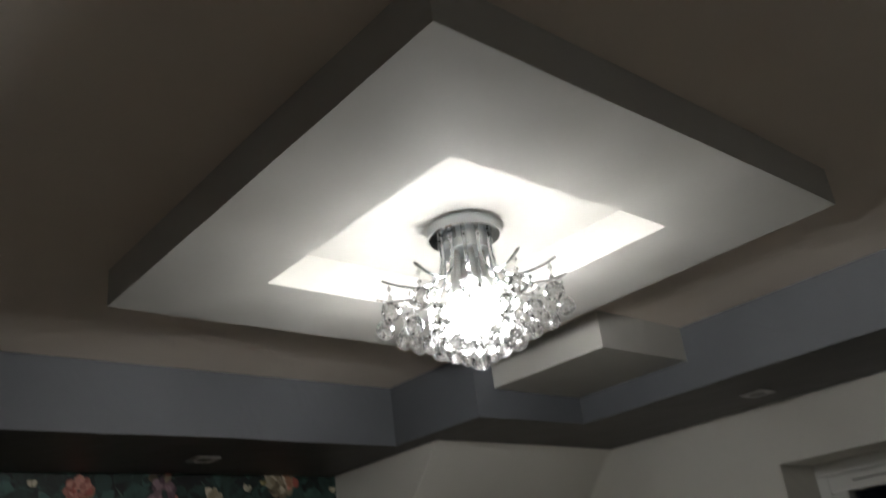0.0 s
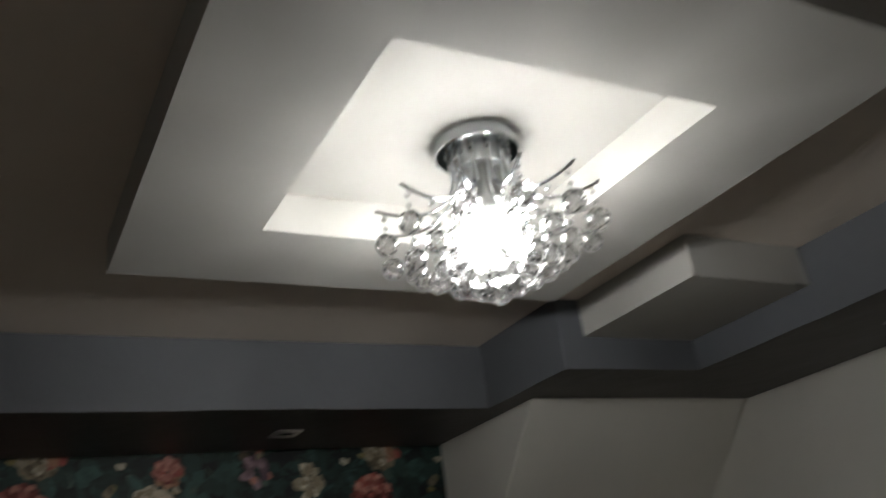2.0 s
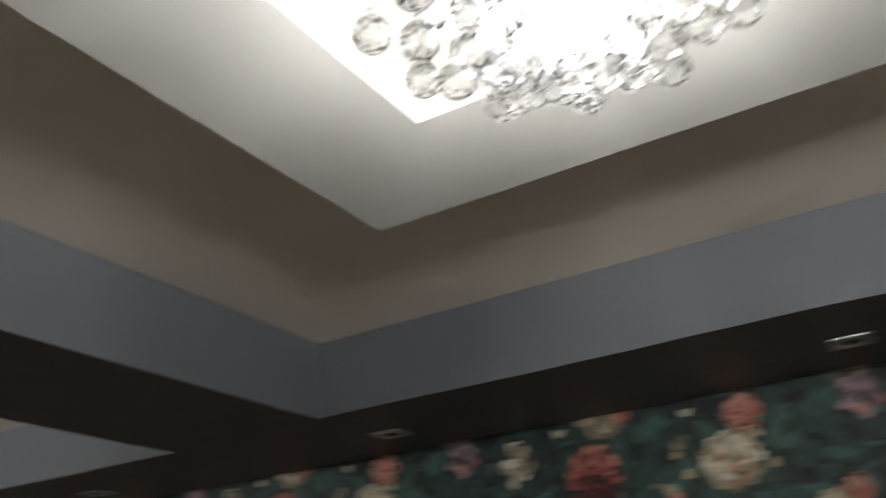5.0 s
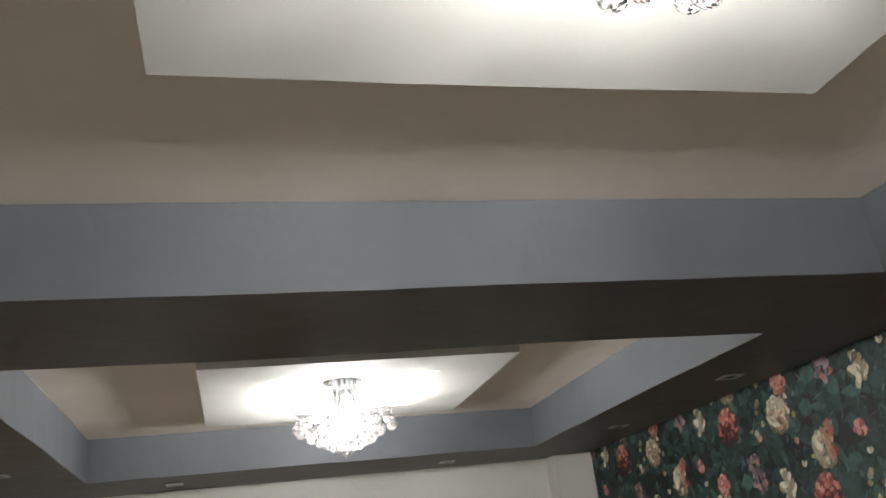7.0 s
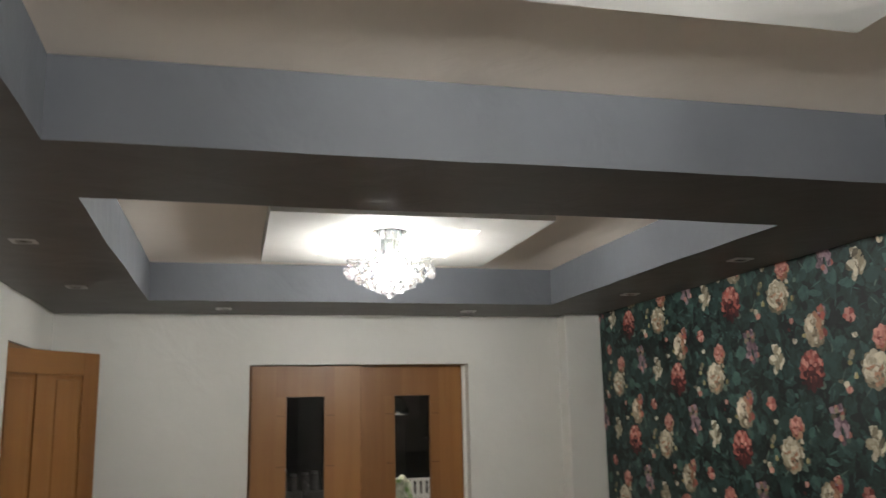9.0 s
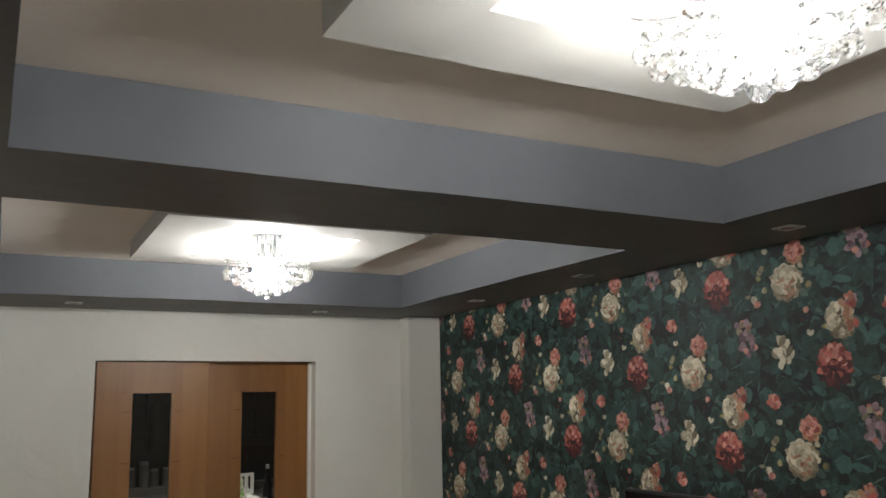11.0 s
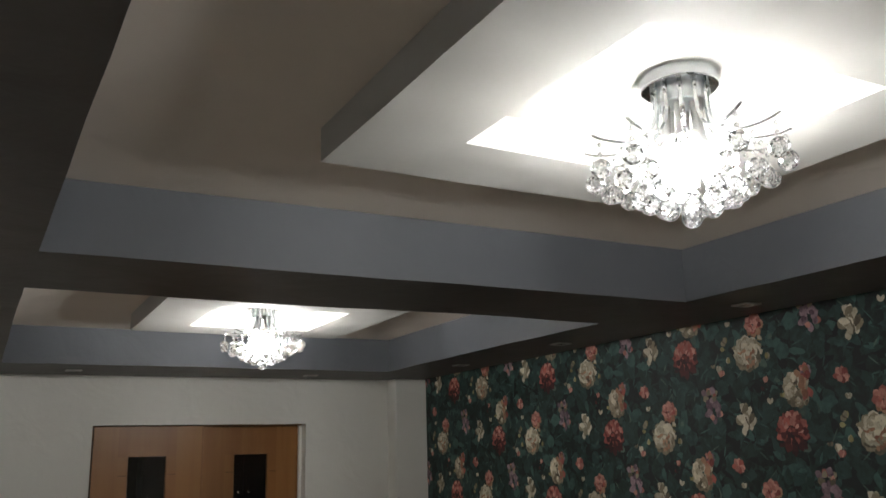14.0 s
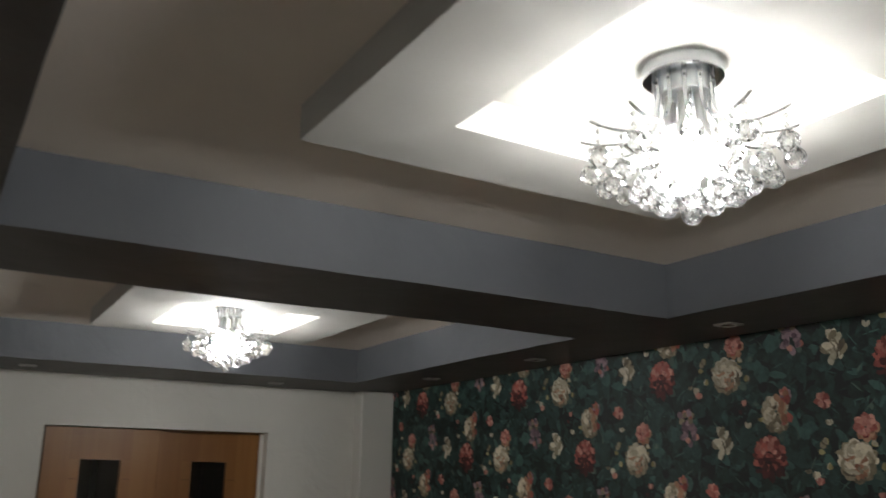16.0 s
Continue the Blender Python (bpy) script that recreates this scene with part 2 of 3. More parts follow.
bm = bmesh.new()
box(bm, X_WEST - 0.15, 0, 0, DOOR_L, 0.15, Z_TRAY)
box(bm, DOOR_R, 0, 0, 0.15, 0.15, Z_TRAY)
box(bm, DOOR_L, 0, DOOR_Z, DOOR_R, 0.15, Z_TRAY)
structure("wall_north", bm, WALL_WHITE, "warm white painted wall round the sliding doors", "wall")
structure("wall_pier_north", boxed(NPIER_X, NPIER_Y, 0, 0, -0.001, Z_SOFFIT, bevel=0.008), WALL_WHITE, "warm white boxed pier in the room corner", "wall")
bm = bmesh.new()
ends = [[bm.verts.new(p) for p in ((PIER_X, y, Z_SOFFIT), (-0.004, y, Z_SOFFIT), (-0.004, y, 1.67))] for y in (Y_SOUTH + 0.001, PIER_Y)]
for k in range(3):
    bm.faces.new((ends[0][k], ends[0][(k + 1) % 3], ends[1][(k + 1) % 3], ends[1][k]))
bm.faces.new(ends[0]), bm.faces.new(ends[1])
structure("wall_bulkhead", bm, WALL_WHITE, "warm white sloping bulkhead beside the floral wall", "wall")
OPEN_S, OPEN_N, OPEN_Z = -0.952, -0.22, 2.093
bm = bmesh.new()
box(bm, X_WEST - 0.15, Y_SOUTH - 0.3, 0, X_WEST, OPEN_S, Z_TRAY)
box(bm, X_WEST - 0.15, OPEN_N, 0, X_WEST, 0, Z_TRAY)
box(bm, X_WEST - 0.15, OPEN_S, OPEN_Z, X_WEST, OPEN_N, Z_TRAY)
structure("wall_west", bm, WALL_WHITE, "warm white painted wall with a doorway", "wall")
WIN_L, WIN_R, WIN_Z0, WIN_Z1 = -2.50, -1.289, 0.95, 2.123
bm = bmesh.new()
box(bm, X_WEST, Y_SOUTH - 0.3, 0, WIN_L, Y_SOUTH, Z_TRAY)
box(bm, WIN_R, Y_SOUTH - 0.3, 0, 0, Y_SOUTH, Z_TRAY)
box(bm, WIN_L, Y_SOUTH - 0.3, WIN_Z1, WIN_R, Y_SOUTH, Z_TRAY)
box(bm, WIN_L, Y_SOUTH - 0.3, 0, WIN_R, Y_SOUTH, WIN_Z0)
structure("wall_south", bm, WALL_WHITE, "warm white painted wall round the window", "wall")


# ---- chandeliers ----
def faceted_ball(r):
    """A cut crystal ball: rings of flat facets."""
    bm = bmesh.new()
    bmesh.ops.create_icosphere(bm, subdivisions=3 if r > 0.01 else 1, radius=r)
    bmesh.ops.split_edges(bm, edges=bm.edges)
    return bm


def glide(knots, cuts=4, passes=3):
    """Points along a smoothed bend through (r, z) knots."""
    pts = []
    for (r0, z0), (r1, z1) in zip(knots, knots[1:]):
        pts += [(r0 + (r1 - r0) * k / cuts, 0, z0 + (z1 - z0) * k / cuts) for k in range(cuts)]
    pts.append((knots[-1][0], 0, knots[-1][1]))
    for _ in range(passes):
        pts = [pts[0]] + [tuple((a[i] + 2 * b[i] + c[i]) / 4 for i in range(3)) for a, b, c in zip(pts, pts[1:], pts[2:])] + [pts[-1]]
    return pts


ARM = [(0.0535, -0.034), (0.054, -0.066), (0.057, -0.094), (0.068, -0.118), (0.090, -0.138), (0.120, -0.1470), (0.150, -0.1470), (0.178, -0.1430), (0.196, -0.1368)]


def chandelier(x, y, top, turn=0.0):
    """A chrome plate and collar, twelve bowed arms and a cone of hung crystal balls; heights count down from the ceiling."""
    lamp = new("chandelier")
    bm = lathe(bmesh.new(), [(0.060, 0.0), (0.0745, -0.0005), (0.0765, -0.003), (0.0765, -0.026), (0.0752, -0.0285), (0.0725, -0.0295), (0.054, -0.0295), (0.020, -0.0295)], 64)
    part("ceiling_plate", bm, CHROME, lamp, "round chrome ceiling plate", smooth=False)
    bm = lathe(bmesh.new(), [(0.0515, -0.0298), (0.0515, -0.058), (0.053, -0.0595), (0.053, -0.0635), (0.0505, -0.0645), (0.030, -0.0645), (0.012, -0.0645)], 12)
    part("collar", bm, SATIN, lamp, "faceted silvery collar")
    pts = glide(ARM)
    bm = bmesh.new()
    sweep(bm, pts, 0.0041, 8, 0.62)
    arm_mesh = mesh_of("arm", bm, CHROME, True)
    clip_mesh = mesh_of("clip", boxed(0.0495, -0.005, -0.050, 0.0575, 0.005, -0.031, bevel=0.0015, segments=1), CHROME)
    ball = mesh_of("crystal_ball", faceted_ball(0.0202), CRYSTAL)
    bead = mesh_of("bead", faceted_ball(0.0056), CRYSTAL)
    link = mesh_of("link", lathe(bmesh.new(), [(0.0006, 0.0065), (0.0006, -0.0065)], 5), CHROME)
    screw = mesh_of("screw", lathe(bmesh.new(), [(0.0026, 0.0), (0.0026, -0.0012), (0.0005, -0.0016)], 10), BLACK_GLOSS)

    def put(name, me, m, parent=lamp):
        ob = new(name, me)
        ob.parent = parent
        ob.matrix_basis = m
        return ob

    rng = random.Random(4)

    def string(r, a, hook, z):
        """A ball at height z on a chain of beads from a hook above it."""
        c, s = r * math.cos(a), r * math.sin(a)
        put("crystal_ball", ball, Matrix.Translation((c, s, z)) @ Euler((rng.uniform(-0.3, 0.3), rng.uniform(-0.3, 0.3), rng.uniform(0, 6))).to_matrix().to_4x4())
        room = hook - (z + 0.0202)
        n = max(1, round(room / 0.0165))
        for k in range(n):
            put("bead", bead, Matrix.Translation((c, s, hook - room * (k + 0.5) / n)))
        for k in range(n + 1):
            put("link", link, Matrix.Translation((c, s, hook - room * k / n)))

    def arm_height(r):
        return min(pts[12:], key=lambda p: abs(p[0] - r))[2]

    for k in range(12):
        a = turn + 2 * math.pi * k / 12
        m = Matrix.Rotation(a, 4, "Z")
        put("arm", arm_mesh, m)
        put("clip", clip_mesh, m)
        put("screw", screw, m @ Matrix.Translation((0.0575, 0, -0.043)) @ Matrix.Rotation(-math.pi / 2, 4, "Y"))
        for r, z in ((0.180, -0.202), (0.136, -0.225), (0.092, -0.249)):
            string(r + rng.uniform(-0.003, 0.003), a + rng.uniform(-0.02, 0.02), arm_height(r) - 0.003, z + rng.uniform(-0.003, 0.003))
    for k in range(6):
        string(0.046, turn + math.pi * (k + 0.5) / 3, -0.1875, -0.271 + rng.uniform(-0.002, 0.002))
        string(0.069, turn + math.pi * (k + 0.25) / 3, -0.1875, -0.259 + rng.uniform(-0.003, 0.003))
    string(0.0, 0.0, -0.216, -0.293)
    bm = bmesh.new()
    sweep(bm, [(0.046 * math.cos(i * math.pi / 18), 0.046 * math.sin(i * math.pi / 18), -0.186) for i in range(37)], 0.0016, 6)
    part("hanging_ring", bm, CHROME, lamp, "thin chrome ring", smooth=True)
    rod = mesh_of("rod", lathe(bmesh.new(), [(0.0009, -0.0645), (0.0009, -0.186)], 6), CHROME)
    for k in range(3):
        a = turn + 2 * math.pi * (k + 0.25) / 3
        put("rod", rod, Matrix.Translation((0.046 * math.cos(a), 0.046 * math.sin(a), 0)))
    # added unseen dish: holds back the bulbs' upward light on the recess
    dish = lathe(bmesh.new(), [(0.004, -0.118), (0.024, -0.120), (0.040, -0.127), (0.0465, -0.134), (0.0460, -0.1355), (0.039, -0.1285), (0.024, -0.122), (0.004, -0.120)], 40, close=False)
    part("reflector", dish, PORCELAIN, lamp, "unseen white dish added above the bulbs to shade the ceiling", smooth=True)
    holder = mesh_of("socket", lathe(bmesh.new(), [(0.007, 0.0), (0.007, -0.058), (0.0135, -0.064), (0.0150, -0.084), (0.0150, -0.096), (0.012, -0.0965), (0.003, -0.0965)], 20), PORCELAIN, True)
    bulb = mesh_of("bulb", lathe(bmesh.new(), [(0.0142, -0.097), (0.0148, -0.104), (0.0146, -0.126), (0.0125, -0.142), (0.008, -0.152), (0.002, -0.156)], 14), BULB, True)
    for k in range(6):
        a = turn + math.pi * (k + 0.3) / 3
        m = Matrix.Translation((0.030 * math.cos(a), 0.030 * math.sin(a), -0.0645)) @ Matrix.Rotation(a, 4, "Z") @ Matrix.Rotation(-0.06, 4, "Y")
        put("socket", holder, m)
        put("bulb", bulb, m)
    lamp.matrix_basis = pose(x, y, top)
    return tagged(lamp, "lit chrome chandelier with cut crystal balls on the ceiling", "chandelier", "crystal chandeliers")


first = chandelier(*LAMP_1, Z_TRAY - 0.0015, math.radians(15))
second = copy_thing(first, pose(*LAMP_2, Z_TRAY - 0.0015, 0, 0, 17))


# ---- the floral wallpaper: a half-drop repeat of printed flowers ----
def print_ink(name, dark, light, rough=0.6, grain=60.0, amount=1.5):
    """One ink of the print: each petal has its own tone, with a fine mottling."""
    m = material(name, light, rough)
    L = m.node_tree.links.new
    geo, co = node(m, "ShaderNodeNewGeometry"), node(m, "ShaderNodeTexCoord")
    nz = node(m, "ShaderNodeTexNoise", Scale=grain, Detail=6.0, Roughness=0.75)
    L(co.outputs["Object"], nz.inputs["Vector"])
    mx = node(m, "ShaderNodeMath")
    mx.operation = "MULTIPLY_ADD"
    mx.inputs[1].default_value, mx.inputs[2].default_value = amount, -amount / 2
    L(nz.outputs[0], mx.inputs[0])
    ad = node(m, "ShaderNodeMath")
    L(geo.outputs["Random Per Island"], ad.inputs[0])
    L(mx.outputs[0], ad.inputs[1])
    ramp = node(m, "ShaderNodeValToRGB")
    ramp.color_ramp.elements[0].color, ramp.color_ramp.elements[1].color = (*dark, 1), (*light, 1)
    L(ad.outputs[0], ramp.inputs[0])
    L(ramp.outputs[0], m.node_tree.nodes["Principled BSDF"].inputs["Base Color"])
    return m


INKS = [print_ink("ink_leaf_deep", (0.004, 0.010, 0.009), (0.025, 0.060, 0.052), grain=24.0, amount=2.6), print_ink("ink_leaf", (0.010, 0.026, 0.023), (0.052, 0.118, 0.100), grain=24.0, amount=2.6),
        print_ink("ink_leaf_pale", (0.03, 0.06, 0.05), (0.10, 0.155, 0.12)), print_ink("ink_maroon", (0.022, 0.005, 0.006), (0.10, 0.015, 0.015)),
        print_ink("ink_red", (0.13, 0.020, 0.017), (0.52, 0.135, 0.102)), print_ink("ink_salmon", (0.33, 0.095, 0.075), (0.70, 0.34, 0.27)),
        print_ink("ink_cream", (0.28, 0.225, 0.145), (0.76, 0.69, 0.54)), print_ink("ink_shade_cream", (0.09, 0.07, 0.042), (0.34, 0.28, 0.19)),
        print_ink("ink_peach", (0.23, 0.09, 0.05), (0.52, 0.29, 0.18)), print_ink("ink_mauve", (0.10, 0.055, 0.075), (0.38, 0.25, 0.28)),
        print_ink("ink_black_green", (0.003, 0.005, 0.006), (0.008, 0.014, 0.014)), print_ink("ink_gold", (0.18, 0.145, 0.05), (0.42, 0.36, 0.17))]
DEEP, LEAF, PALE, MAROON, RED, SALMON, CREAM, SHADE, PEACH, MAUVE, BLACK, GOLD = range(12)
GROUND = varied("wallpaper_ground", (0.005, 0.008, 0.008), (0.017, 0.041, 0.035), 0.6, 7.0, 300, 0.05, spread=(0.43, 0.58))


def petal(out, y, z, angle, length, width, ink, layer, blunt=0.62, rng=random):
    """A leaf or petal as a flat outline that starts at (y, z) and points along angle."""
    ring = []
    ca, sa = math.cos(angle), math.sin(angle)
    for u, w in ((0.0, 0.12), (0.18, 0.55), (0.42, 0.92), (blunt, 1.0), (0.85, 0.70), (1.0, 0.12)):
        ring.append((u * length, w * width * rng.uniform(0.82, 1.12)))
    outline = ring + [(u, -w * rng.uniform(0.85, 1.12)) for u, w in reversed(ring)]
    out.append(([(y + u * ca - w * sa, z + u * sa + w * ca) for u, w in outline], ink, layer))


def bloom(out, y, z, ry, rz, inks, rng, rings=((12, 1.0), (10, 0.84), (9, 0.66), (7, 0.46), (5, 0.28)), base=40, low=-0.12):
    """Rings of petals, paler towards the top as the print has it."""
    for k, (n, f) in enumerate(rings):
        a0 = rng.uniform(0, 6)
        for i in range(n):
            a = a0 + 2 * math.pi * i / n + rng.uniform(-0.25, 0.25)
            py, pz = y + ry * f * 0.50 * math.cos(a), z + rz * f * 0.50 * math.sin(a)
            h = (pz - z) / rz + 0.3 * (py - y) / ry + rng.uniform(-0.13, 0.13) + 0.05 * k
            ink = inks[2] if h > 0.22 else inks[1] if h > low else inks[0]
            petal(out, py - 0.25 * ry * f * math.cos(a), pz - 0.25 * rz * f * math.sin(a), a + rng.uniform(-0.3, 0.3), (0.30 + 0.40 * f) * (ry + rz) / 2,
                  (0.16 + 0.14 * f) * (ry + rz) / 2, ink, base + k * 8 + i, 0.7, rng)


def wallpaper_cell():
    """The outlines of one repeat, about the red rose."""
    rng = random.Random(11)
    out = []
    for _ in range(60):
        y, z = rng.uniform(-0.53, 0.53), rng.uniform(-0.164, 0.164)
        petal(out, y, z, rng.uniform(0, 6.28), rng.uniform(0.06, 0.13), rng.uniform(0.02, 0.045), BLACK, rng.randrange(0, 8), 0.5, rng)
    for _ in range(190):
        y, z = rng.uniform(-0.53, 0.53), rng.uniform(-0.164, 0.164)
        petal(out, y, z, rng.uniform(0, 6.28), rng.uniform(0.045, 0.125), rng.uniform(0.016, 0.040), rng.choice((DEEP, DEEP, DEEP, DEEP, LEAF, LEAF, BLACK)), rng.randrange(8, 30), 0.45, rng)
    for i in range(70):  # pale ribs and edges on some of the leaves
        y, z = rng.uniform(-0.53, 0.53), rng.uniform(-0.164, 0.164)
        petal(out, y, z, rng.uniform(0, 6.28), rng.uniform(0.025, 0.07), rng.uniform(0.0018, 0.0045), PALE if i % 3 == 0 else LEAF, rng.randrange(24, 34), 0.5, rng)
    for _ in range(26):
        y, z = rng.uniform(-0.53, 0.53), rng.uniform(-0.164, 0.164)
        petal(out, y, z, rng.uniform(0, 6.28), rng.uniform(0.02, 0.05), rng.uniform(0.006, 0.012), rng.choice((LEAF, LEAF, LEAF, PALE)), rng.randrange(28, 36), 0.45, rng)

    def leafy(y, z, r, n):
        for i in range(n):
            a = rng.uniform(0, 6.28)
            petal(out, y + r * 0.7 * math.cos(a), z + r * 0.7 * math.sin(a), a + rng.uniform(-0.6, 0.6), r * rng.uniform(0.6, 0.95), r * rng.uniform(0.18, 0.28),
                  rng.choice((LEAF, LEAF, DEEP, DEEP, DEEP, PALE)), 36 + i % 4, 0.45, rng)

    def lobe(y, z, r, inks, base):
        """A cupped petal of overlapping strokes, lit along its upper rim."""
        for i in range(8):
            u = i / 7
            petal(out, y + rng.uniform(-0.25, 0.25) * r, z - 0.75 * r + 0.75 * u * r, 1.57 + rng.uniform(-1.0, 1.0), r * rng.uniform(0.55, 0.85), r * rng.uniform(0.26, 0.42),
                  inks[0] if u < 0.3 else inks[1] if u < 0.65 or i % 4 == 3 else inks[2], base + i, 0.72, rng)

    # red rose: a dark foot, scalloped sides and crown, a deep cup with a lit rim
    leafy(0, 0, 0.075, 8)

    def fan(r0, r1, a0, a1, n, width, inks, base, lift=0.0):
        for i in range(n):
            a = math.radians(a0 + (a1 - a0) * (i + 0.5) / n + rng.uniform(-5, 5))
            petal(out, r0 * math.cos(a), lift + r0 * math.sin(a), a + rng.uniform(-0.2, 0.2), (r1 - r0) * rng.uniform(0.9, 1.1), width, inks[i % len(inks)], base + i % 4, 0.76, rng)

    fan(0.0, 0.082, 195, 345, 12, 0.019, (MAROON, MAROON, BLACK), 40, -0.006)
    fan(0.018, 0.076, -25, 205, 13, 0.018, (RED, RED, MAROON), 46)
    fan(0.026, 0.074, 15, 165, 8, 0.015, (RED, SALMON), 52, 0.004)
    fan(0.012, 0.056, -10, 190, 9, 0.016, (RED, RED, SALMON), 58)
    fan(0.0, 0.034, 0, 360, 9, 0.015, (MAROON,), 64, -0.012)
    fan(0.020, 0.040, 25, 165, 7, 0.009, (SALMON, SALMON, RED), 70)
    fan(0.030, 0.060, 200, 340, 8, 0.014, (RED, MAROON), 76, 0.004)
    fan(0.004, 0.020, 30, 150, 4, 0.007, (RED,), 82, -0.006)
    # white peony with a peach heart, pale wings and a pink bud above it
    leafy(0.177, -0.340, 0.080, 8)
    bloom(out, 0.177, -0.342, 0.074, 0.086, (SHADE, CREAM, CREAM), rng, ((14, 1.0), (11, 0.84), (9, 0.64), (7, 0.44), (4, 0.26)))
    for k, (ly, lz, r) in enumerate(((0.205, -0.318, 0.034), (0.150, -0.322, 0.034), (0.178, -0.350, 0.036))):
        lobe(ly, lz, r, (PEACH, CREAM, CREAM), 84 + 9 * k)
    for i in range(9):
        petal(out, 0.170 + rng.uniform(-0.022, 0.022), -0.368 + rng.uniform(-0.018, 0.016), rng.uniform(0, 6.28), 0.020, 0.008, PEACH if i % 3 else SHADE, 112 + i, 0.7, rng)
    bloom(out, 0.129, -0.230, 0.050, 0.056, (PEACH, SALMON, SALMON), rng, ((9, 1.0), (7, 0.7), (5, 0.45)))
    for k, (ly, lz, r) in enumerate(((0.146, -0.216, 0.030), (0.112, -0.222, 0.032), (0.128, -0.246, 0.028))):
        lobe(ly, lz, r, (RED, SALMON, SALMON), 84 + 9 * k)
    for cy, cz in ((0.080, -0.314), (0.275, -0.316)):
        for i in range(10):
            a = rng.uniform(0, 6.28)
            petal(out, cy + 0.020 * math.cos(a), cz + 0.032 * math.sin(a), a, 0.026, 0.010, rng.choice((GOLD, CREAM, SHADE, SHADE, PALE)), 38 + i, 0.7, rng)
    # cream flower with an orange flank and a mauve crown
    leafy(0.472, -0.168, 0.078, 7)
    bloom(out, 0.488, -0.172, 0.058, 0.090, (SHADE, CREAM, CREAM), rng, ((11, 1.0), (8, 0.76), (6, 0.5)))
    for k, (ly, lz, r) in enumerate(((0.500, -0.132, 0.028), (0.502, -0.176, 0.030), (0.488, -0.218, 0.026))):
        lobe(ly, lz, r, (SHADE, CREAM, CREAM), 70 + 9 * k)
    for i in range(12):
        petal(out, 0.448 + rng.uniform(-0.02, 0.014), -0.165 + rng.uniform(-0.055, 0.050), 1.57 * rng.choice((-1, 1)) + rng.uniform(-0.7, 0.7), 0.038, 0.014, rng.choice((PEACH, PEACH, SALMON, RED)), 98 + i, 0.7, rng)
    bloom(out, 0.440, -0.102, 0.032, 0.030, (MAUVE, MAUVE, SALMON), rng, ((6, 1.0), (4, 0.6)))
    # mauve flower of long petals, one cluster above another
    leafy(0.388, 0.122, 0.055, 6)
    for i in range(30):
        a = 2 * math.pi * i / 11 + rng.uniform(-0.3, 0.3)
        petal(out, 0.388 + 0.010 * (i % 2) + rng.uniform(0, 0.02) * math.cos(a), 0.122 + (0.030 if i % 2 else -0.030) + rng.uniform(0, 0.02) * math.sin(a), a, 0.044 - 0.0009 * i, 0.014,
              SHADE if i % 6 == 5 else SALMON if i % 7 == 6 else MAUVE, 42 + i, 0.66, rng)
    # pale ragged tulip
    leafy(0.218, 0.068, 0.055, 6)
    for i in range(26):
        a = rng.choice((0.5, 1.1, 1.6, 2.1, 2.7, 4.3, 4.9)) + rng.uniform(-0.35, 0.35)
        petal(out, 0.218 + rng.uniform(-0.022, 0.022), 0.062 + rng.uniform(-0.045, 0.025), a, rng.uniform(0.034, 0.054), 0.0135, CREAM if i % 3 else SHADE, 44 + i, 0.75, rng)
    # small pink flower and buds
    for i in range(8):
        a = 2 * math.pi * i / 8 + rng.uniform(-0.2, 0.2)
        petal(out, 0.282, -0.137, a, 0.040 - 0.002 * i, 0.013, (RED, SALMON, SALMON)[i % 3], 44 + i, 0.7, rng)
    for by, bz, s, ink in ((0.340, 0.258, 0.026, CREAM), (0.330, 0.240, 0.024, SALMON), (0.100, 0.200, 0.020, SALMON), (0.116, 0.166, 0.015, MAROON), (0.089, 0.115, 0.022, CREAM),
                           (0.263, -0.213, 0.018, CREAM), (-0.072, 0.101, 0.020, SHADE), (0.365, 0.275, 0.014, SHADE), (0.02, 0.135, 0.016, GOLD)):
        leafy(by, bz, s, 3)
        for i in range(5):
            petal(out, by + rng.uniform(-0.006, 0.006), bz - s * 0.4, 1.57 + rng.uniform(-0.6, 0.6), s * 1.2, s * 0.36, ink, 44 + i, 0.7, rng)
    return out


def wallpaper(parent):
    cell = sorted(wallpaper_cell(), key=lambda o: o[2])
    verts, faces, inks = {}, {}, {}
    kinds = ("leaf_print", "flower_print")
    for k in kinds:
        verts[k], faces[k], inks[k] = [], [], []
    for i in range(-1, 12):
        for j in range(-6, 4):
            if (i + j) % 2:
                continue
            oy, oz = -3.203 + 0.531 * (i - 4), 1.877 + 0.328 * j
            for order, (outline, ink, layer) in enumerate(cell):
                cy, cz = oy + outline[0][0], oz + outline[0][1]
                if not (-5.12 < cy < -0.10 and 0.05 < cz < Z_SOFFIT + 0.05):
                    continue
                k = kinds[0] if ink in (DEEP, LEAF, PALE, BLACK) else kinds[1]
                n = len(verts[k])
                # the paper is hung a little out of level
                verts[k] += [(-0.0006 - 0.000008 * order, oy + y, oz + z + 0.0145 * (oy + y + 1.65)) for y, z in outline]
                faces[k].append(tuple(range(n, n + len(outline))))
                inks[k].append(ink)
    for k in kinds:
        me = bpy.data.meshes.new(k)
        me.from_pydata(verts[k], [], faces[k])
        for m in INKS:
            me.materials.append(m)
        me.polygons.foreach_set("material_index", inks[k])
        ob = new(k, me)
        ob.parent = parent
        tagged(ob, kind="stuff")


east = structure("wall_east", boxed(0, Y_SOUTH - 0.3, 0, 0.15, 0, Z_TRAY), GROUND, "dark green wall papered with red, cream and mauve flowers", "wall")
wallpaper(east)


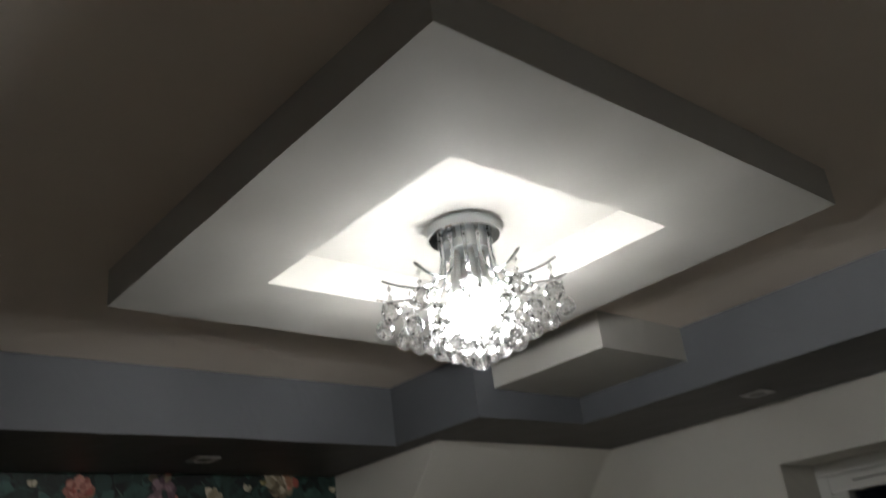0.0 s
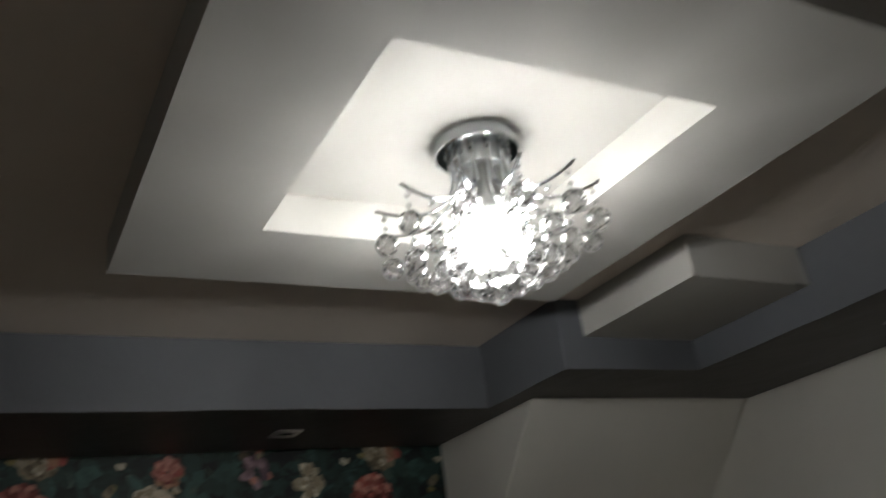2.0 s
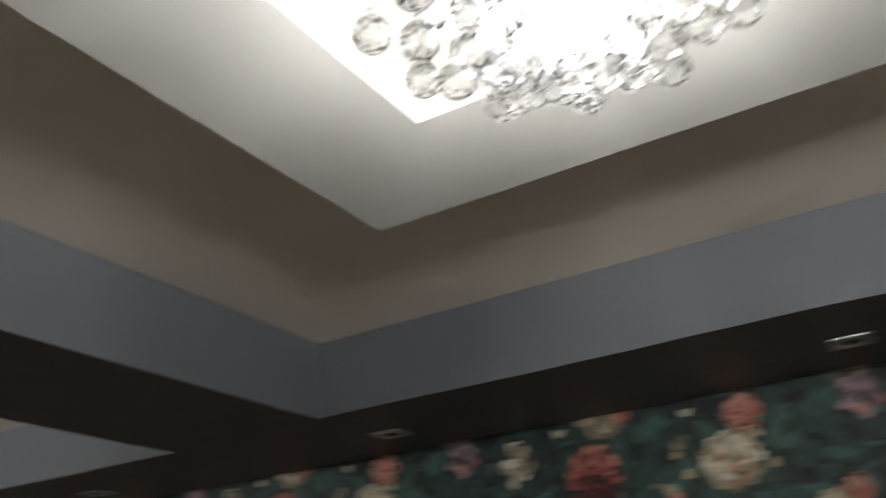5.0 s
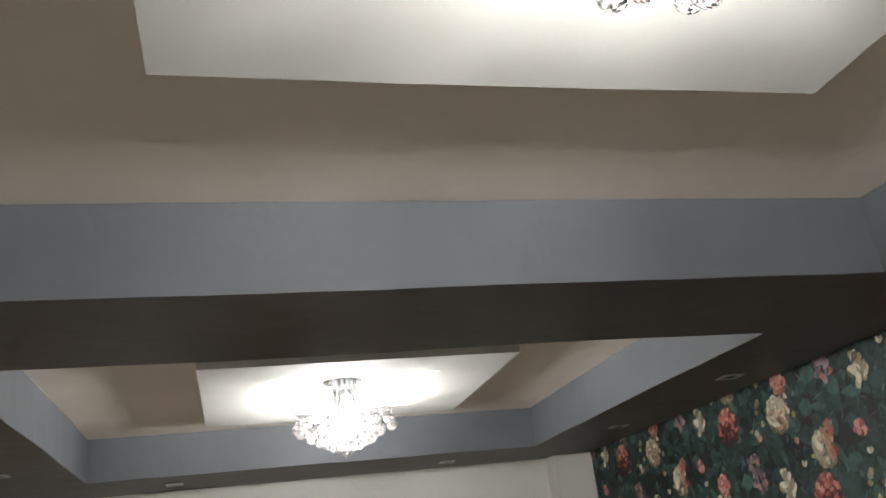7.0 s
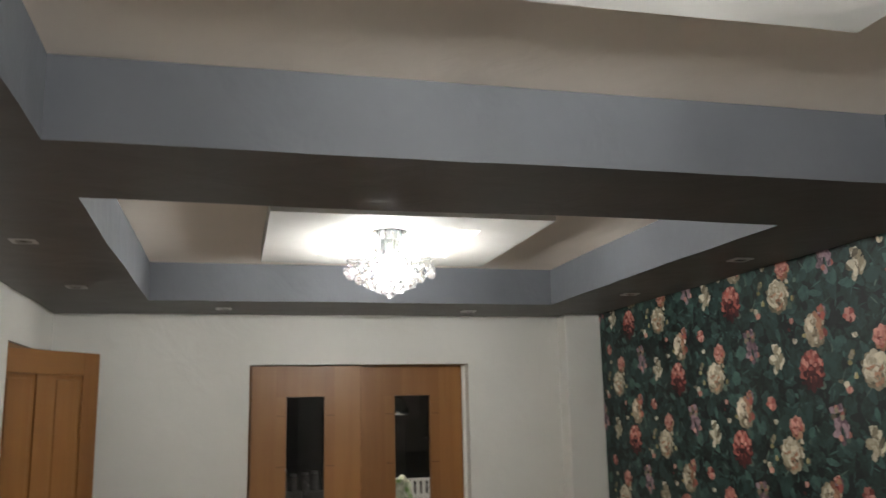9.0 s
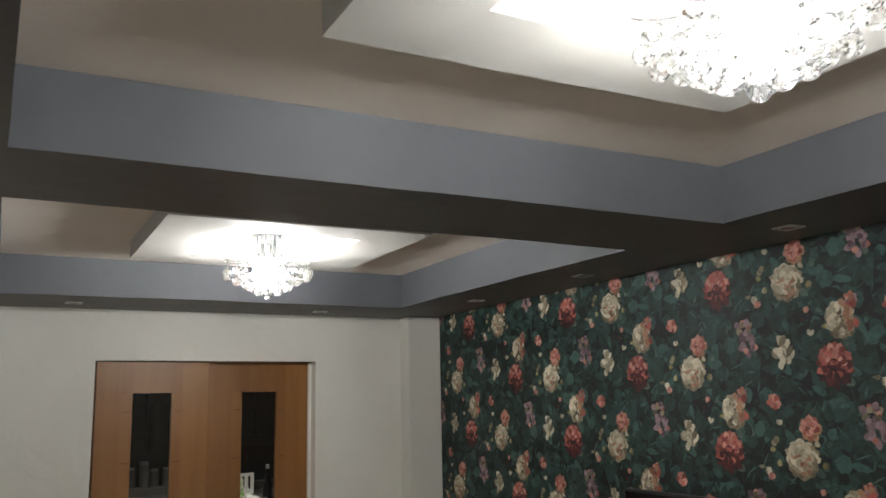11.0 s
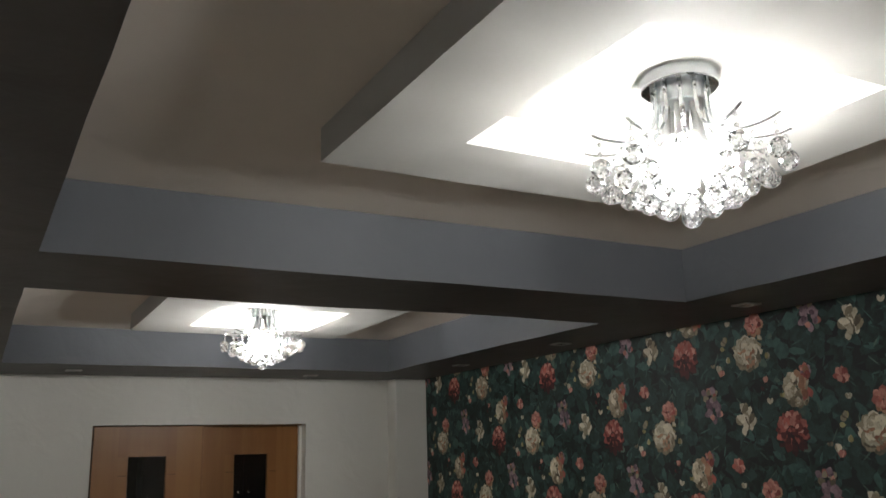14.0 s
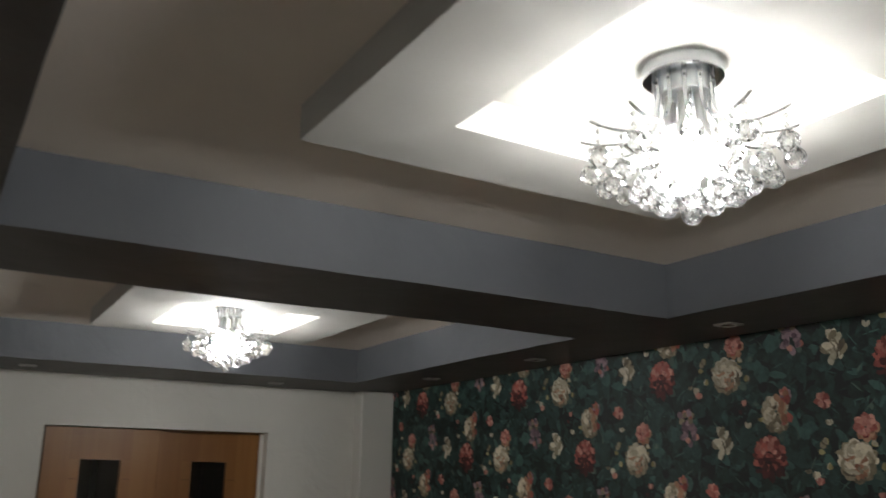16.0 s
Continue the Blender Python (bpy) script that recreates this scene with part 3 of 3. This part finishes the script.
# ---- doors ----
def sliding_leaf(x0, x1, g0, g1, y0, y1, z1=2.022, g_top=1.843, g_bottom=0.25):
    """A veneered leaf round one tall narrow pane."""
    door = new("sliding_door")
    s0, s1 = g0 - 0.055, g1 + 0.055
    part("stile", boxed(x0, y0, 0.01, s0, y1, z1), DOOR_WOOD, door)
    part("stile", boxed(s1, y0, 0.01, x1 - 0.012, y1, z1), DOOR_WOOD, door)
    # added strip whose darker tone draws the shaded step from leaf to leaf
    part("lipping", boxed(x1 - 0.012, y0 - 0.0005, 0.01, x1, y1 - 0.001, z1, bevel=0.001, segments=1), DOOR_WOOD_2, door, "added wooden edge strip, darker in place of the shade between the leaves")
    part("rail", boxed(s0, y0 + 0.0003, g_top, s1, y1 - 0.0006, z1), DOOR_WOOD, door)
    part("rail", boxed(s0, y0 + 0.0003, 0.01, s1, y1 - 0.0006, g_bottom), DOOR_WOOD, door)
    for a, b in ((s0, g0), (g1, s1)):
        part("facing", boxed(a, y0 + 0.0003, g_bottom, b, y1 - 0.0003, g_top), DOOR_WOOD, door)
        for z in (0.57, 0.86, 1.152, 1.443, 1.734):
            part("joint", boxed(a + 0.006, y0 - 0.0004, z - 0.0013, b - 0.003, y0 + 0.002, z + 0.0013), JOINT, door, "dark joint line")
    ym = (y0 + y1) / 2
    pane = part("pane", boxed(g0, ym - 0.003, g_bottom, g1, ym + 0.003, g_top), GLASS, door, "clear glass pane")
    pane.visible_shadow = False
    for x, w in ((g0, 0.006), (g1 - 0.006, 0.006)):
        part("glazing_bead", boxed(x, y0 + 0.006, g_bottom, x + w, y1 - 0.006, g_top), DOOR_WOOD, door)
    return tagged(door, "honey-coloured wooden sliding door with a narrow glass pane", "door", "sliding doors", "structure")


sliding_leaf(DOOR_L + 0.014, -1.488, -1.940, -1.708, 0.042, 0.078).name = "door_1"
sliding_leaf(-1.512, DOOR_R - 0.021, -1.283, -1.055, 0.098, 0.134).name = "door_2"
frame_wood = new("door_frame")
part("jamb", boxed(DOOR_L, 0.080, 0, DOOR_L + 0.012, 0.15, DOOR_Z - 0.006), DOOR_WOOD, frame_wood)
part("jamb", boxed(DOOR_R - 0.020, 0.079, 0, DOOR_R, 0.15, DOOR_Z - 0.006, bevel=0.003), WALL_WHITE, frame_wood, "white painted jamb")
part("head", boxed(DOOR_L, 0.082, DOOR_Z - 0.006, DOOR_R, 0.15, DOOR_Z), DOOR_WOOD_2, frame_wood)
tagged(frame_wood, "honey wooden lining of the sliding door opening", "door frame", kind="structure")


def panel_leaf(width=0.69, height=2.062, thick=0.036):
    """A four-panel door, hinged at its origin, that runs along +x."""
    door = new("door_3")
    st, mu = 0.105, 0.105
    pw = (width - 2 * st - mu) / 2
    for x in (0.0, width - st):
        part("stile", boxed(x, 0, 0.008, x + st - 0.0005, thick, height, bevel=0.003), DOOR_WOOD, door)
    part("muntin", boxed(st + pw, 0.001, 0.22, st + pw + mu, thick - 0.001, height - 0.115, bevel=0.002), DOOR_WOOD, door)
    for z0, z1 in ((0.008, 0.22), (0.85, 1.03), (height - 0.115, height)):
        part("rail", boxed(st, 0.0005, z0, width - st, thick - 0.0005, z1, bevel=0.003), DOOR_WOOD_2, door)
    for x in (st, st + pw + mu):
        for z0, z1 in ((0.22, 0.85), (1.03, height - 0.115)):
            bm = boxed(x, 0.013, z0, x + pw, thick - 0.013, z1)
            box(bm, x + 0.022, 0.006, z0 + 0.022, x + pw - 0.022, thick - 0.006, z1 - 0.022, bevel=0.006)
            part("panel", bm, DOOR_WOOD, door)
    knob = part("door_handle", boxed(width - 0.07, -0.006, 0.94, width - 0.035, 0.0, 1.12, bevel=0.003), CHROME, door, "chrome lever handle")
    bm = bmesh.new()
    sweep(bm, [(width - 0.052, 0, 1.05), (width - 0.052, -0.035, 1.05), (width - 0.062, -0.045, 1.05), (width - 0.15, -0.045, 1.05)], 0.008, 10)
    part("lever", bm, CHROME, knob)
    return tagged(door, "open honey-coloured four-panel wooden door", "door", kind="structure")


leaf = panel_leaf()
leaf.matrix_basis = pose(-3.315, -0.945, 0.008, 0, 0, math.degrees(math.atan2(0.562, 0.396)))
lining = new("door_frame")
part("jamb", boxed(X_WEST - 0.15, OPEN_S - 0.03, 0, X_WEST - 0.005, OPEN_S + 0.004, OPEN_Z), WALL_WHITE, lining)
part("jamb", boxed(X_WEST - 0.15, OPEN_N - 0.025, 0, X_WEST - 0.005, OPEN_N + 0.03, OPEN_Z), DOOR_WOOD, lining)
part("head", boxed(X_WEST - 0.15, OPEN_S + 0.004, OPEN_Z - 0.022, X_WEST - 0.02, OPEN_N - 0.025, OPEN_Z + 0.02), DOOR_WOOD_2, lining)
tagged(lining, "wooden lining of the side doorway", "door frame", kind="structure")
structure("wall_hall", boxed(-4.35, -1.6, 0, -4.25, 0.4, 2.5), WALL_WHITE, "plain wall of the unlit hall", "wall")

# ---- the window, dark with night ----
def window():
    win = new("window_1")
    y0 = Y_SOUTH - 0.290
    y1 = Y_SOUTH - 0.225
    fw = 0.042
    bm = bmesh.new()
    for a in ((WIN_L, WIN_Z1 - fw, WIN_R, WIN_Z1), (WIN_L, WIN_Z0, WIN_R, WIN_Z0 + fw), (WIN_L, WIN_Z0 + fw, WIN_L + fw, WIN_Z1 - fw), (WIN_R - fw, WIN_Z0 + fw, WIN_R, WIN_Z1 - fw)):
        box(bm, a[0], y0, a[1], a[2], y1, a[3], bevel=0.004)
    part("window_frame", bm, UPVC, win, "white plastic window frame")
    for x0, x1 in ((WIN_L + fw + 0.003, (WIN_L + WIN_R) / 2 - 0.002), ((WIN_L + WIN_R) / 2 + 0.002, WIN_R - fw - 0.003)):
        z0, z1, sw = WIN_Z0 + fw + 0.003, WIN_Z1 - fw - 0.003, 0.06
        bm = bmesh.new()
        for a in ((x0, z1 - sw, x1, z1), (x0, z0, x1, z0 + sw), (x0, z0 + sw, x0 + sw, z1 - sw), (x1 - sw, z0 + sw, x1, z1 - sw)):
            box(bm, a[0], y0 + 0.01, a[1], a[2], y1 + 0.012, a[3], bevel=0.006)
        sash = part("sash", bm, UPVC, win)
        part("pane", boxed(x0 + sw, y0 + 0.03, z0 + sw, x1 - sw, y0 + 0.036, z1 - sw), GLASS, sash, "dark glass pane")
        part("vent_slot", boxed(x1 - 0.26, y1 + 0.0125, z1 - 0.030, x1 - 0.085, y1 + 0.0145, z1 - 0.026), BLACK_MATT, sash)
    part("window_sill", boxed(WIN_L, Y_SOUTH - 0.224, WIN_Z0 - 0.02, WIN_R, Y_SOUTH + 0.03, WIN_Z0 + 0.004, bevel=0.006), UPVC, win)
    return tagged(win, "white plastic window with black night outside", "window", kind="structure")


window()

# ---- recessed spotlights, all off ----
def spotlight():
    spot = new("ceiling_spotlight")
    h, r = 0.042, 0.029
    bm = bmesh.new()
    n = 32
    outer, inner, lip, top = [], [], [], []
    for k in range(n):
        a = 2 * math.pi * (k + 0.5) / n
        c, s = math.cos(a), math.sin(a)
        q = h / max(abs(c), abs(s))
        outer.append(bm.verts.new((q * c, q * s, -0.004)))
        top.append(bm.verts.new((q * c, q * s, 0.0)))
        inner.append(bm.verts.new((r * c, r * s, -0.006)))
        lip.append(bm.verts.new((r * 0.94 * c, r * 0.94 * s, -0.001)))
    for a, b in ((top, outer), (outer, inner), (inner, lip)):
        for k in range(n):
            bm.faces.new((a[k], a[(k + 1) % n], b[(k + 1) % n], b[k]))
    part("bezel", bm, STEEL, spot, "square brushed steel bezel")
    part("reflector", lathe(bmesh.new(), [(0.0272, -0.0012), (0.018, -0.0007), (0.004, -0.0005)], 24), CHROME, spot)
    part("lens", lathe(bmesh.new(), [(0.0265, -0.0016), (0.0262, -0.0026), (0.010, -0.0034), (0.001, -0.0035)], 24), BLACK_GLOSS, spot, "dark unlit lens")
    return tagged(spot, "square steel recessed spotlight, unlit, in the charcoal soffit", "spotlight", "recessed spotlights")


SPOTS = [(-0.238, -1.06), (-0.240, -2.075), (-0.240, -3.26), (-0.238, -4.43), (-2.94, -1.052), (-2.936, -2.096), (-2.305, -0.300), (-0.898, -0.268), (-1.396, -5.763)]
spot = spotlight()
for k, (x, y) in enumerate(SPOTS):
    m = pose(x, y, Z_SOFFIT - 0.0015, 0, 0, (k * 37) % 7 - 3)
    if k:
        copy_thing(spot, m)
    else:
        spot.matrix_basis = m


# ---- television on the floral wall ----
tv = new("television")
part("screen", boxed(-0.066, -3.300, 0.665, -0.064, -2.078, 1.335), BLACK_GLOSS, tv, "black glossy screen")
part("casing", boxed(-0.0645, -3.312, 0.650, -0.030, -2.066, 1.347, bevel=0.006), BLACK_MATT, tv, "thin black plastic casing")
part("wall_bracket", boxed(-0.031, -2.90, 0.85, -0.004, -2.48, 1.15, bevel=0.003), BLACK_MATT, tv)
tagged(tv, "flat black television, off, hung on the floral wall", "television")


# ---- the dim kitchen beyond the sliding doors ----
# near-black colour puts the kitchen's dimness into its walls and ceiling
DIMMED_KITCHEN_WALL = varied("dimmed_kitchen_wall_paint", (0.030, 0.034, 0.034), (0.046, 0.050, 0.050), 0.6, 2.0, 50, 0.1)
WORKTOP = varied("pale_worktop", (0.42, 0.41, 0.38), (0.52, 0.51, 0.48), 0.35, 12, 160, 0.05)
WHITE_PLASTIC = varied("white_plastic", (0.80, 0.80, 0.78), (0.86, 0.86, 0.84), 0.35, 6, 80, 0.05)
# darker copy of the pale worktop: the shade at the back is in its colour
DIMMED_STONE = varied("dimmed_stone_worktop", (0.09, 0.088, 0.08), (0.14, 0.136, 0.125), 0.3, 12, 160, 0.05)
GREEN_PLASTIC = varied("green_plastic_film", (0.24, 0.48, 0.10), (0.84, 0.87, 0.72), 0.3, 7, 60, 0.4, spread=(0.40, 0.52))
DARK_UNIT = varied("dark_cabinet_front", (0.05, 0.048, 0.045), (0.08, 0.075, 0.07), 0.4, 3, 80, 0.05)
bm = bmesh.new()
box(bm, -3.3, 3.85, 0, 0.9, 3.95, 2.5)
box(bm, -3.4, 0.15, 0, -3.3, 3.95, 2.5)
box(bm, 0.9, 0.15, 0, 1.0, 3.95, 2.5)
structure("wall_kitchen", bm, DIMMED_KITCHEN_WALL, "kitchen walls coloured near-black so the room looks dim", "wall")
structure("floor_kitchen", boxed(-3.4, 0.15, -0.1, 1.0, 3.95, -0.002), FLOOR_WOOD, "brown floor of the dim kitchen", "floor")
structure("ceiling_kitchen", boxed(-3.4, 0.15, 2.5, 1.0, 3.95, 2.6), DIMMED_KITCHEN_WALL, "kitchen ceiling coloured near-black so the room looks dim", "ceiling")
for k in range(5):
    x = -2.6 + 0.6 * k
    unit = new("base_cabinet")
    part("body", boxed(x, 3.27, 0.1, x + 0.598, 3.849, 0.879), DARK_UNIT, unit)
    part("plinth", boxed(x, 3.32, 0.0, x + 0.598, 3.80, 0.1), DARK_UNIT, unit)
    leaf_k = part("cabinet_door", boxed(x + 0.002, 3.25, 0.11, x + 0.596, 3.269, 0.876, bevel=0.002), DARK_UNIT, unit)
    part("handle", boxed(x + 0.20, 3.232, 0.82, x + 0.40, 3.25, 0.832, bevel=0.003), CHROME, leaf_k)
    tagged(unit, "dark kitchen base cabinet under the worktop", "cabinet", "kitchen cabinets")
tagged(part("worktop", boxed(-2.6, 3.23, 0.88, 0.4, 3.849, 0.92, bevel=0.004), DIMMED_STONE), "stone-look kitchen worktop on the cabinets, darkened to look dimly lit", "worktop")
counter = new("kitchen_island")
part("worktop", boxed(-1.62, 1.30, 0.88, -0.42, 1.92, 0.92, bevel=0.004), WORKTOP, counter)
part("body", boxed(-1.59, 1.33, 0.0, -0.45, 1.89, 0.88), DARK_UNIT, counter)
tagged(counter, "dark kitchen island with a pale worktop", "kitchen island")

# cutlery stand: a white front with three tall slots, spoons showing through
stand = new("cutlery_stand")
x0, x1, z0, z1, y0 = -0.535, -0.325, 0.921, 1.118, 3.30
for za, zb in ((z0, z0 + 0.045), (z1 - 0.030, z1)):
    part("rail", boxed(x0, y0, za, x1, y0 + 0.008, zb, bevel=0.003), WHITE_PLASTIC, stand)
for j in range(4):
    xa = x0 + j * 0.0587
    part("slat", boxed(xa, y0 + 0.0005, z0 + 0.045, xa + 0.034, y0 + 0.0075, z1 - 0.030), WHITE_PLASTIC, stand)
# black sheet as the back: its colour gives the shade seen through the slots
part("back", boxed(x0, y0 + 0.085, z0, x1, y0 + 0.090, z1 - 0.004, bevel=0.002), HOLLOW_SHADE, stand)
part("base", boxed(x0, y0 + 0.008, z0, x1, y0 + 0.085, z0 + 0.012), WHITE_PLASTIC, stand)
for x in (x0, x1 - 0.006):
    part("side", boxed(x, y0 + 0.008, z0 + 0.012, x + 0.006, y0 + 0.085, z1 - 0.002), WHITE_PLASTIC, stand)
tagged(stand, "white plastic cutlery stand with slots on the kitchen worktop", "cutlery stand")
for j in range(3):
    spoon = new("spoon")
    bm = lathe(bmesh.new(), [(0.002, 0.0), (0.012, 0.006), (0.016, 0.020), (0.012, 0.036), (0.004, 0.046), (0.0035, 0.135), (0.002, 0.138)], 14)
    bmesh.ops.scale(bm, vec=(1, 0.4, 1), verts=bm.verts)
    part("spoon_body", bm, STEEL, spoon, smooth=True)
    spoon.matrix_basis = pose(x0 + 0.046 + 0.0587 * j, y0 + 0.035, z0 + 0.0125, 0, 0, 8 * j)
    tagged(spoon, "steel spoon upright in the white cutlery stand", "spoon", "spoons in the stand")


def bag(x, y, z, sx, sy, sz, seed):
    """A crumpled bag: a ball pushed about by noise and folded along sharp creases."""
    b = bmesh.new()
    bmesh.ops.create_icosphere(b, subdivisions=5, radius=1.0)
    for v in b.verts:
        n = noise.noise(v.co * 1.5 + Vector((seed, 0, 0))) * 0.34
        n += (0.5 - abs(noise.noise(v.co * 2.6 + Vector((0, seed, 0))))) * 0.42 + (0.5 - abs(noise.noise(v.co * 6 + Vector((0, 0, seed))))) * 0.20 - 0.25
        v.co = v.co * (1 + n)
        v.co = Vector((x + v.co.x * sx, y + v.co.y * sy, max(z, z + sz + v.co.z * sz)))
    return b


sack = new("food_bag")
part("film", bag(-0.955, 1.62, 0.921, 0.105, 0.085, 0.165, 3.1), GREEN_PLASTIC, sack, "green and white printed film")
part("wrapper", bag(-0.955, 1.66, 1.10, 0.070, 0.060, 0.075, 5.3), WHITE_PLASTIC, sack, "white crumpled mouth of the bag")
tagged(sack, "crumpled green and white food bag on the kitchen island", "bag")
for x, y, sx, sz, seed in ((-0.82, 1.50, 0.125, 0.080, 8.7), (-1.33, 1.45, 0.090, 0.060, 2.2)):
    wrap = part("carrier_bag", bag(x, y, 0.921, sx, 0.075, sz, seed), WHITE_PLASTIC)
    tagged(wrap, "white crumpled plastic carrier bag on the kitchen island", "carrier bag", "carrier bags")
bottle = new("bottle")
part("glass_body", lathe(bmesh.new(), [(0.030, 0.0), (0.036, 0.01), (0.036, 0.22), (0.030, 0.25), (0.014, 0.29), (0.013, 0.36), (0.010, 0.362)], 24), BLACK_GLOSS, bottle, smooth=True)
part("cap", lathe(bmesh.new(), [(0.0145, 0.345), (0.0145, 0.375), (0.010, 0.377)], 20), STEEL, bottle)
bottle.matrix_basis = pose(-0.672, 1.62, 0.9205)
tagged(bottle, "dark glossy bottle on the kitchen island", "bottle")

# a chrome dome hung over the island, dimly lit
DIM_BULB = material("dim_warm_bulb", (0.8, 0.8, 0.78), 0.4)
DIM_BULB.node_tree.nodes["Principled BSDF"].inputs["Emission Color"].default_value = (1.0, 0.93, 0.82, 1)
DIM_BULB.node_tree.nodes["Principled BSDF"].inputs["Emission Strength"].default_value = 1200.0
pendant = new("pendant_lamp")
part("shade", lathe(bmesh.new(), [(0.012, 0.150), (0.030, 0.146), (0.075, 0.122), (0.108, 0.080), (0.126, 0.032), (0.130, 0.0), (0.127, 0.0005), (0.123, 0.032), (0.105, 0.078), (0.073, 0.119), (0.012, 0.146)], 48, close=False), CHROME, pendant, "polished chrome dome shade", smooth=True)
part("bulb", lathe(bmesh.new(), [(0.006, 0.125), (0.014, 0.110), (0.028, 0.080), (0.029, 0.062), (0.020, 0.045), (0.004, 0.040)], 20), DIM_BULB, pendant, "lit warm bulb", smooth=True)
part("cord", lathe(bmesh.new(), [(0.003, 0.147), (0.003, 0.775)], 8), BLACK_MATT, pendant)
part("ceiling_rose", lathe(bmesh.new(), [(0.045, 0.755), (0.045, 0.772), (0.04, 0.775)], 24), CHROME, pendant)
pendant.matrix_basis = pose(-0.93, 2.0, 1.725)
tagged(pendant, "dimly lit chrome dome pendant lamp over the kitchen island", "pendant lamp")

# wall cabinets on the far kitchen wall
for k in range(4):
    x = -1.273 + 0.5 * k
    unit = new("wall_cabinet")
    part("body", boxed(x, 3.52, 1.36, x + 0.498, 3.849, 2.12), DARK_UNIT, unit)
    leaf_k = part("cabinet_door", boxed(x + 0.002, 3.50, 1.362, x + 0.496, 3.519, 2.118, bevel=0.002), DARK_UNIT, unit)
    bm = lathe(bmesh.new(), [(0.006, 0.0), (0.006, 0.012), (0.014, 0.018), (0.012, 0.026), (0.002, 0.028)], 16)
    bmesh.ops.rotate(bm, cent=(0, 0, 0), matrix=Matrix.Rotation(math.pi / 2, 3, "X"), verts=bm.verts)
    bmesh.ops.translate(bm, vec=(x + (0.446 if k % 2 else 0.052), 3.50, 1.495), verts=bm.verts)
    part("knob", bm, CHROME, leaf_k, "round chrome knob", smooth=True)
    tagged(unit, "dark kitchen wall cabinet with a chrome knob", "cabinet", "kitchen wall cabinets")

# sink tap
tap = new("kitchen_tap")
part("body", lathe(bmesh.new(), [(0.026, 0.0), (0.026, 0.008), (0.014, 0.014), (0.013, 0.10), (0.010, 0.104)], 20), CHROME, tap, smooth=True)
bm = bmesh.new()
sweep(bm, [(0, 0, 0.09), (0, 0, 0.17), (0.0, -0.02, 0.20), (0.0, -0.06, 0.212), (0.0, -0.10, 0.20), (0.0, -0.12, 0.16)], 0.009, 10)
part("spout", bm, CHROME, tap, smooth=True)
bm = bmesh.new()
sweep(bm, [(0.012, 0, 0.07), (0.045, 0, 0.085), (0.07, -0.005, 0.09)], 0.006, 8)
part("lever", bm, CHROME, tap, smooth=True)
tap.matrix_basis = pose(-1.556, 3.48, 0.9205, 0, 0, 20)
tagged(tap, "chrome kitchen tap on the dark worktop", "tap")

tagged(part("wall_ledge", boxed(-2.6, 3.70, 0.921, 0.4, 3.849, 1.000, bevel=0.004), DIMMED_STONE), "stone upstand ledge along the kitchen worktop, darkened to look dimly lit", "ledge")
# pale jars given a dark glaze that carries the dimness of the far wall
DIMMED_JAR = varied("dimmed_jar_glaze", (0.13, 0.13, 0.125), (0.20, 0.20, 0.19), 0.2, 9, 60, 0.05)
rng = random.Random(21)
for k in range(11):
    jar = new("storage_jar")
    r, h = rng.uniform(0.038, 0.050), rng.uniform(0.17, 0.27)
    part("body", lathe(bmesh.new(), [(0.010, 0.0), (r * 0.9, 0.001), (r, 0.02), (r, h * 0.72), (r * 0.8, h * 0.82), (r * 0.8, h * 0.86), (0.004, h * 0.861)], 20), DIMMED_JAR, jar, smooth=True)
    part("lid", lathe(bmesh.new(), [(r * 0.84, h * 0.862), (r * 0.84, h * 0.97), (r * 0.74, h), (0.004, h + 0.001)], 20), STEEL, jar, smooth=True)
    jar.matrix_basis = pose(-1.95 + 0.108 * k + rng.uniform(-0.008, 0.008), 3.775, 1.0005)
    tagged(jar, "glazed storage jar with a lid on the kitchen ledge, darkened to look dimly lit", "jar", "jars on the kitchen ledge")
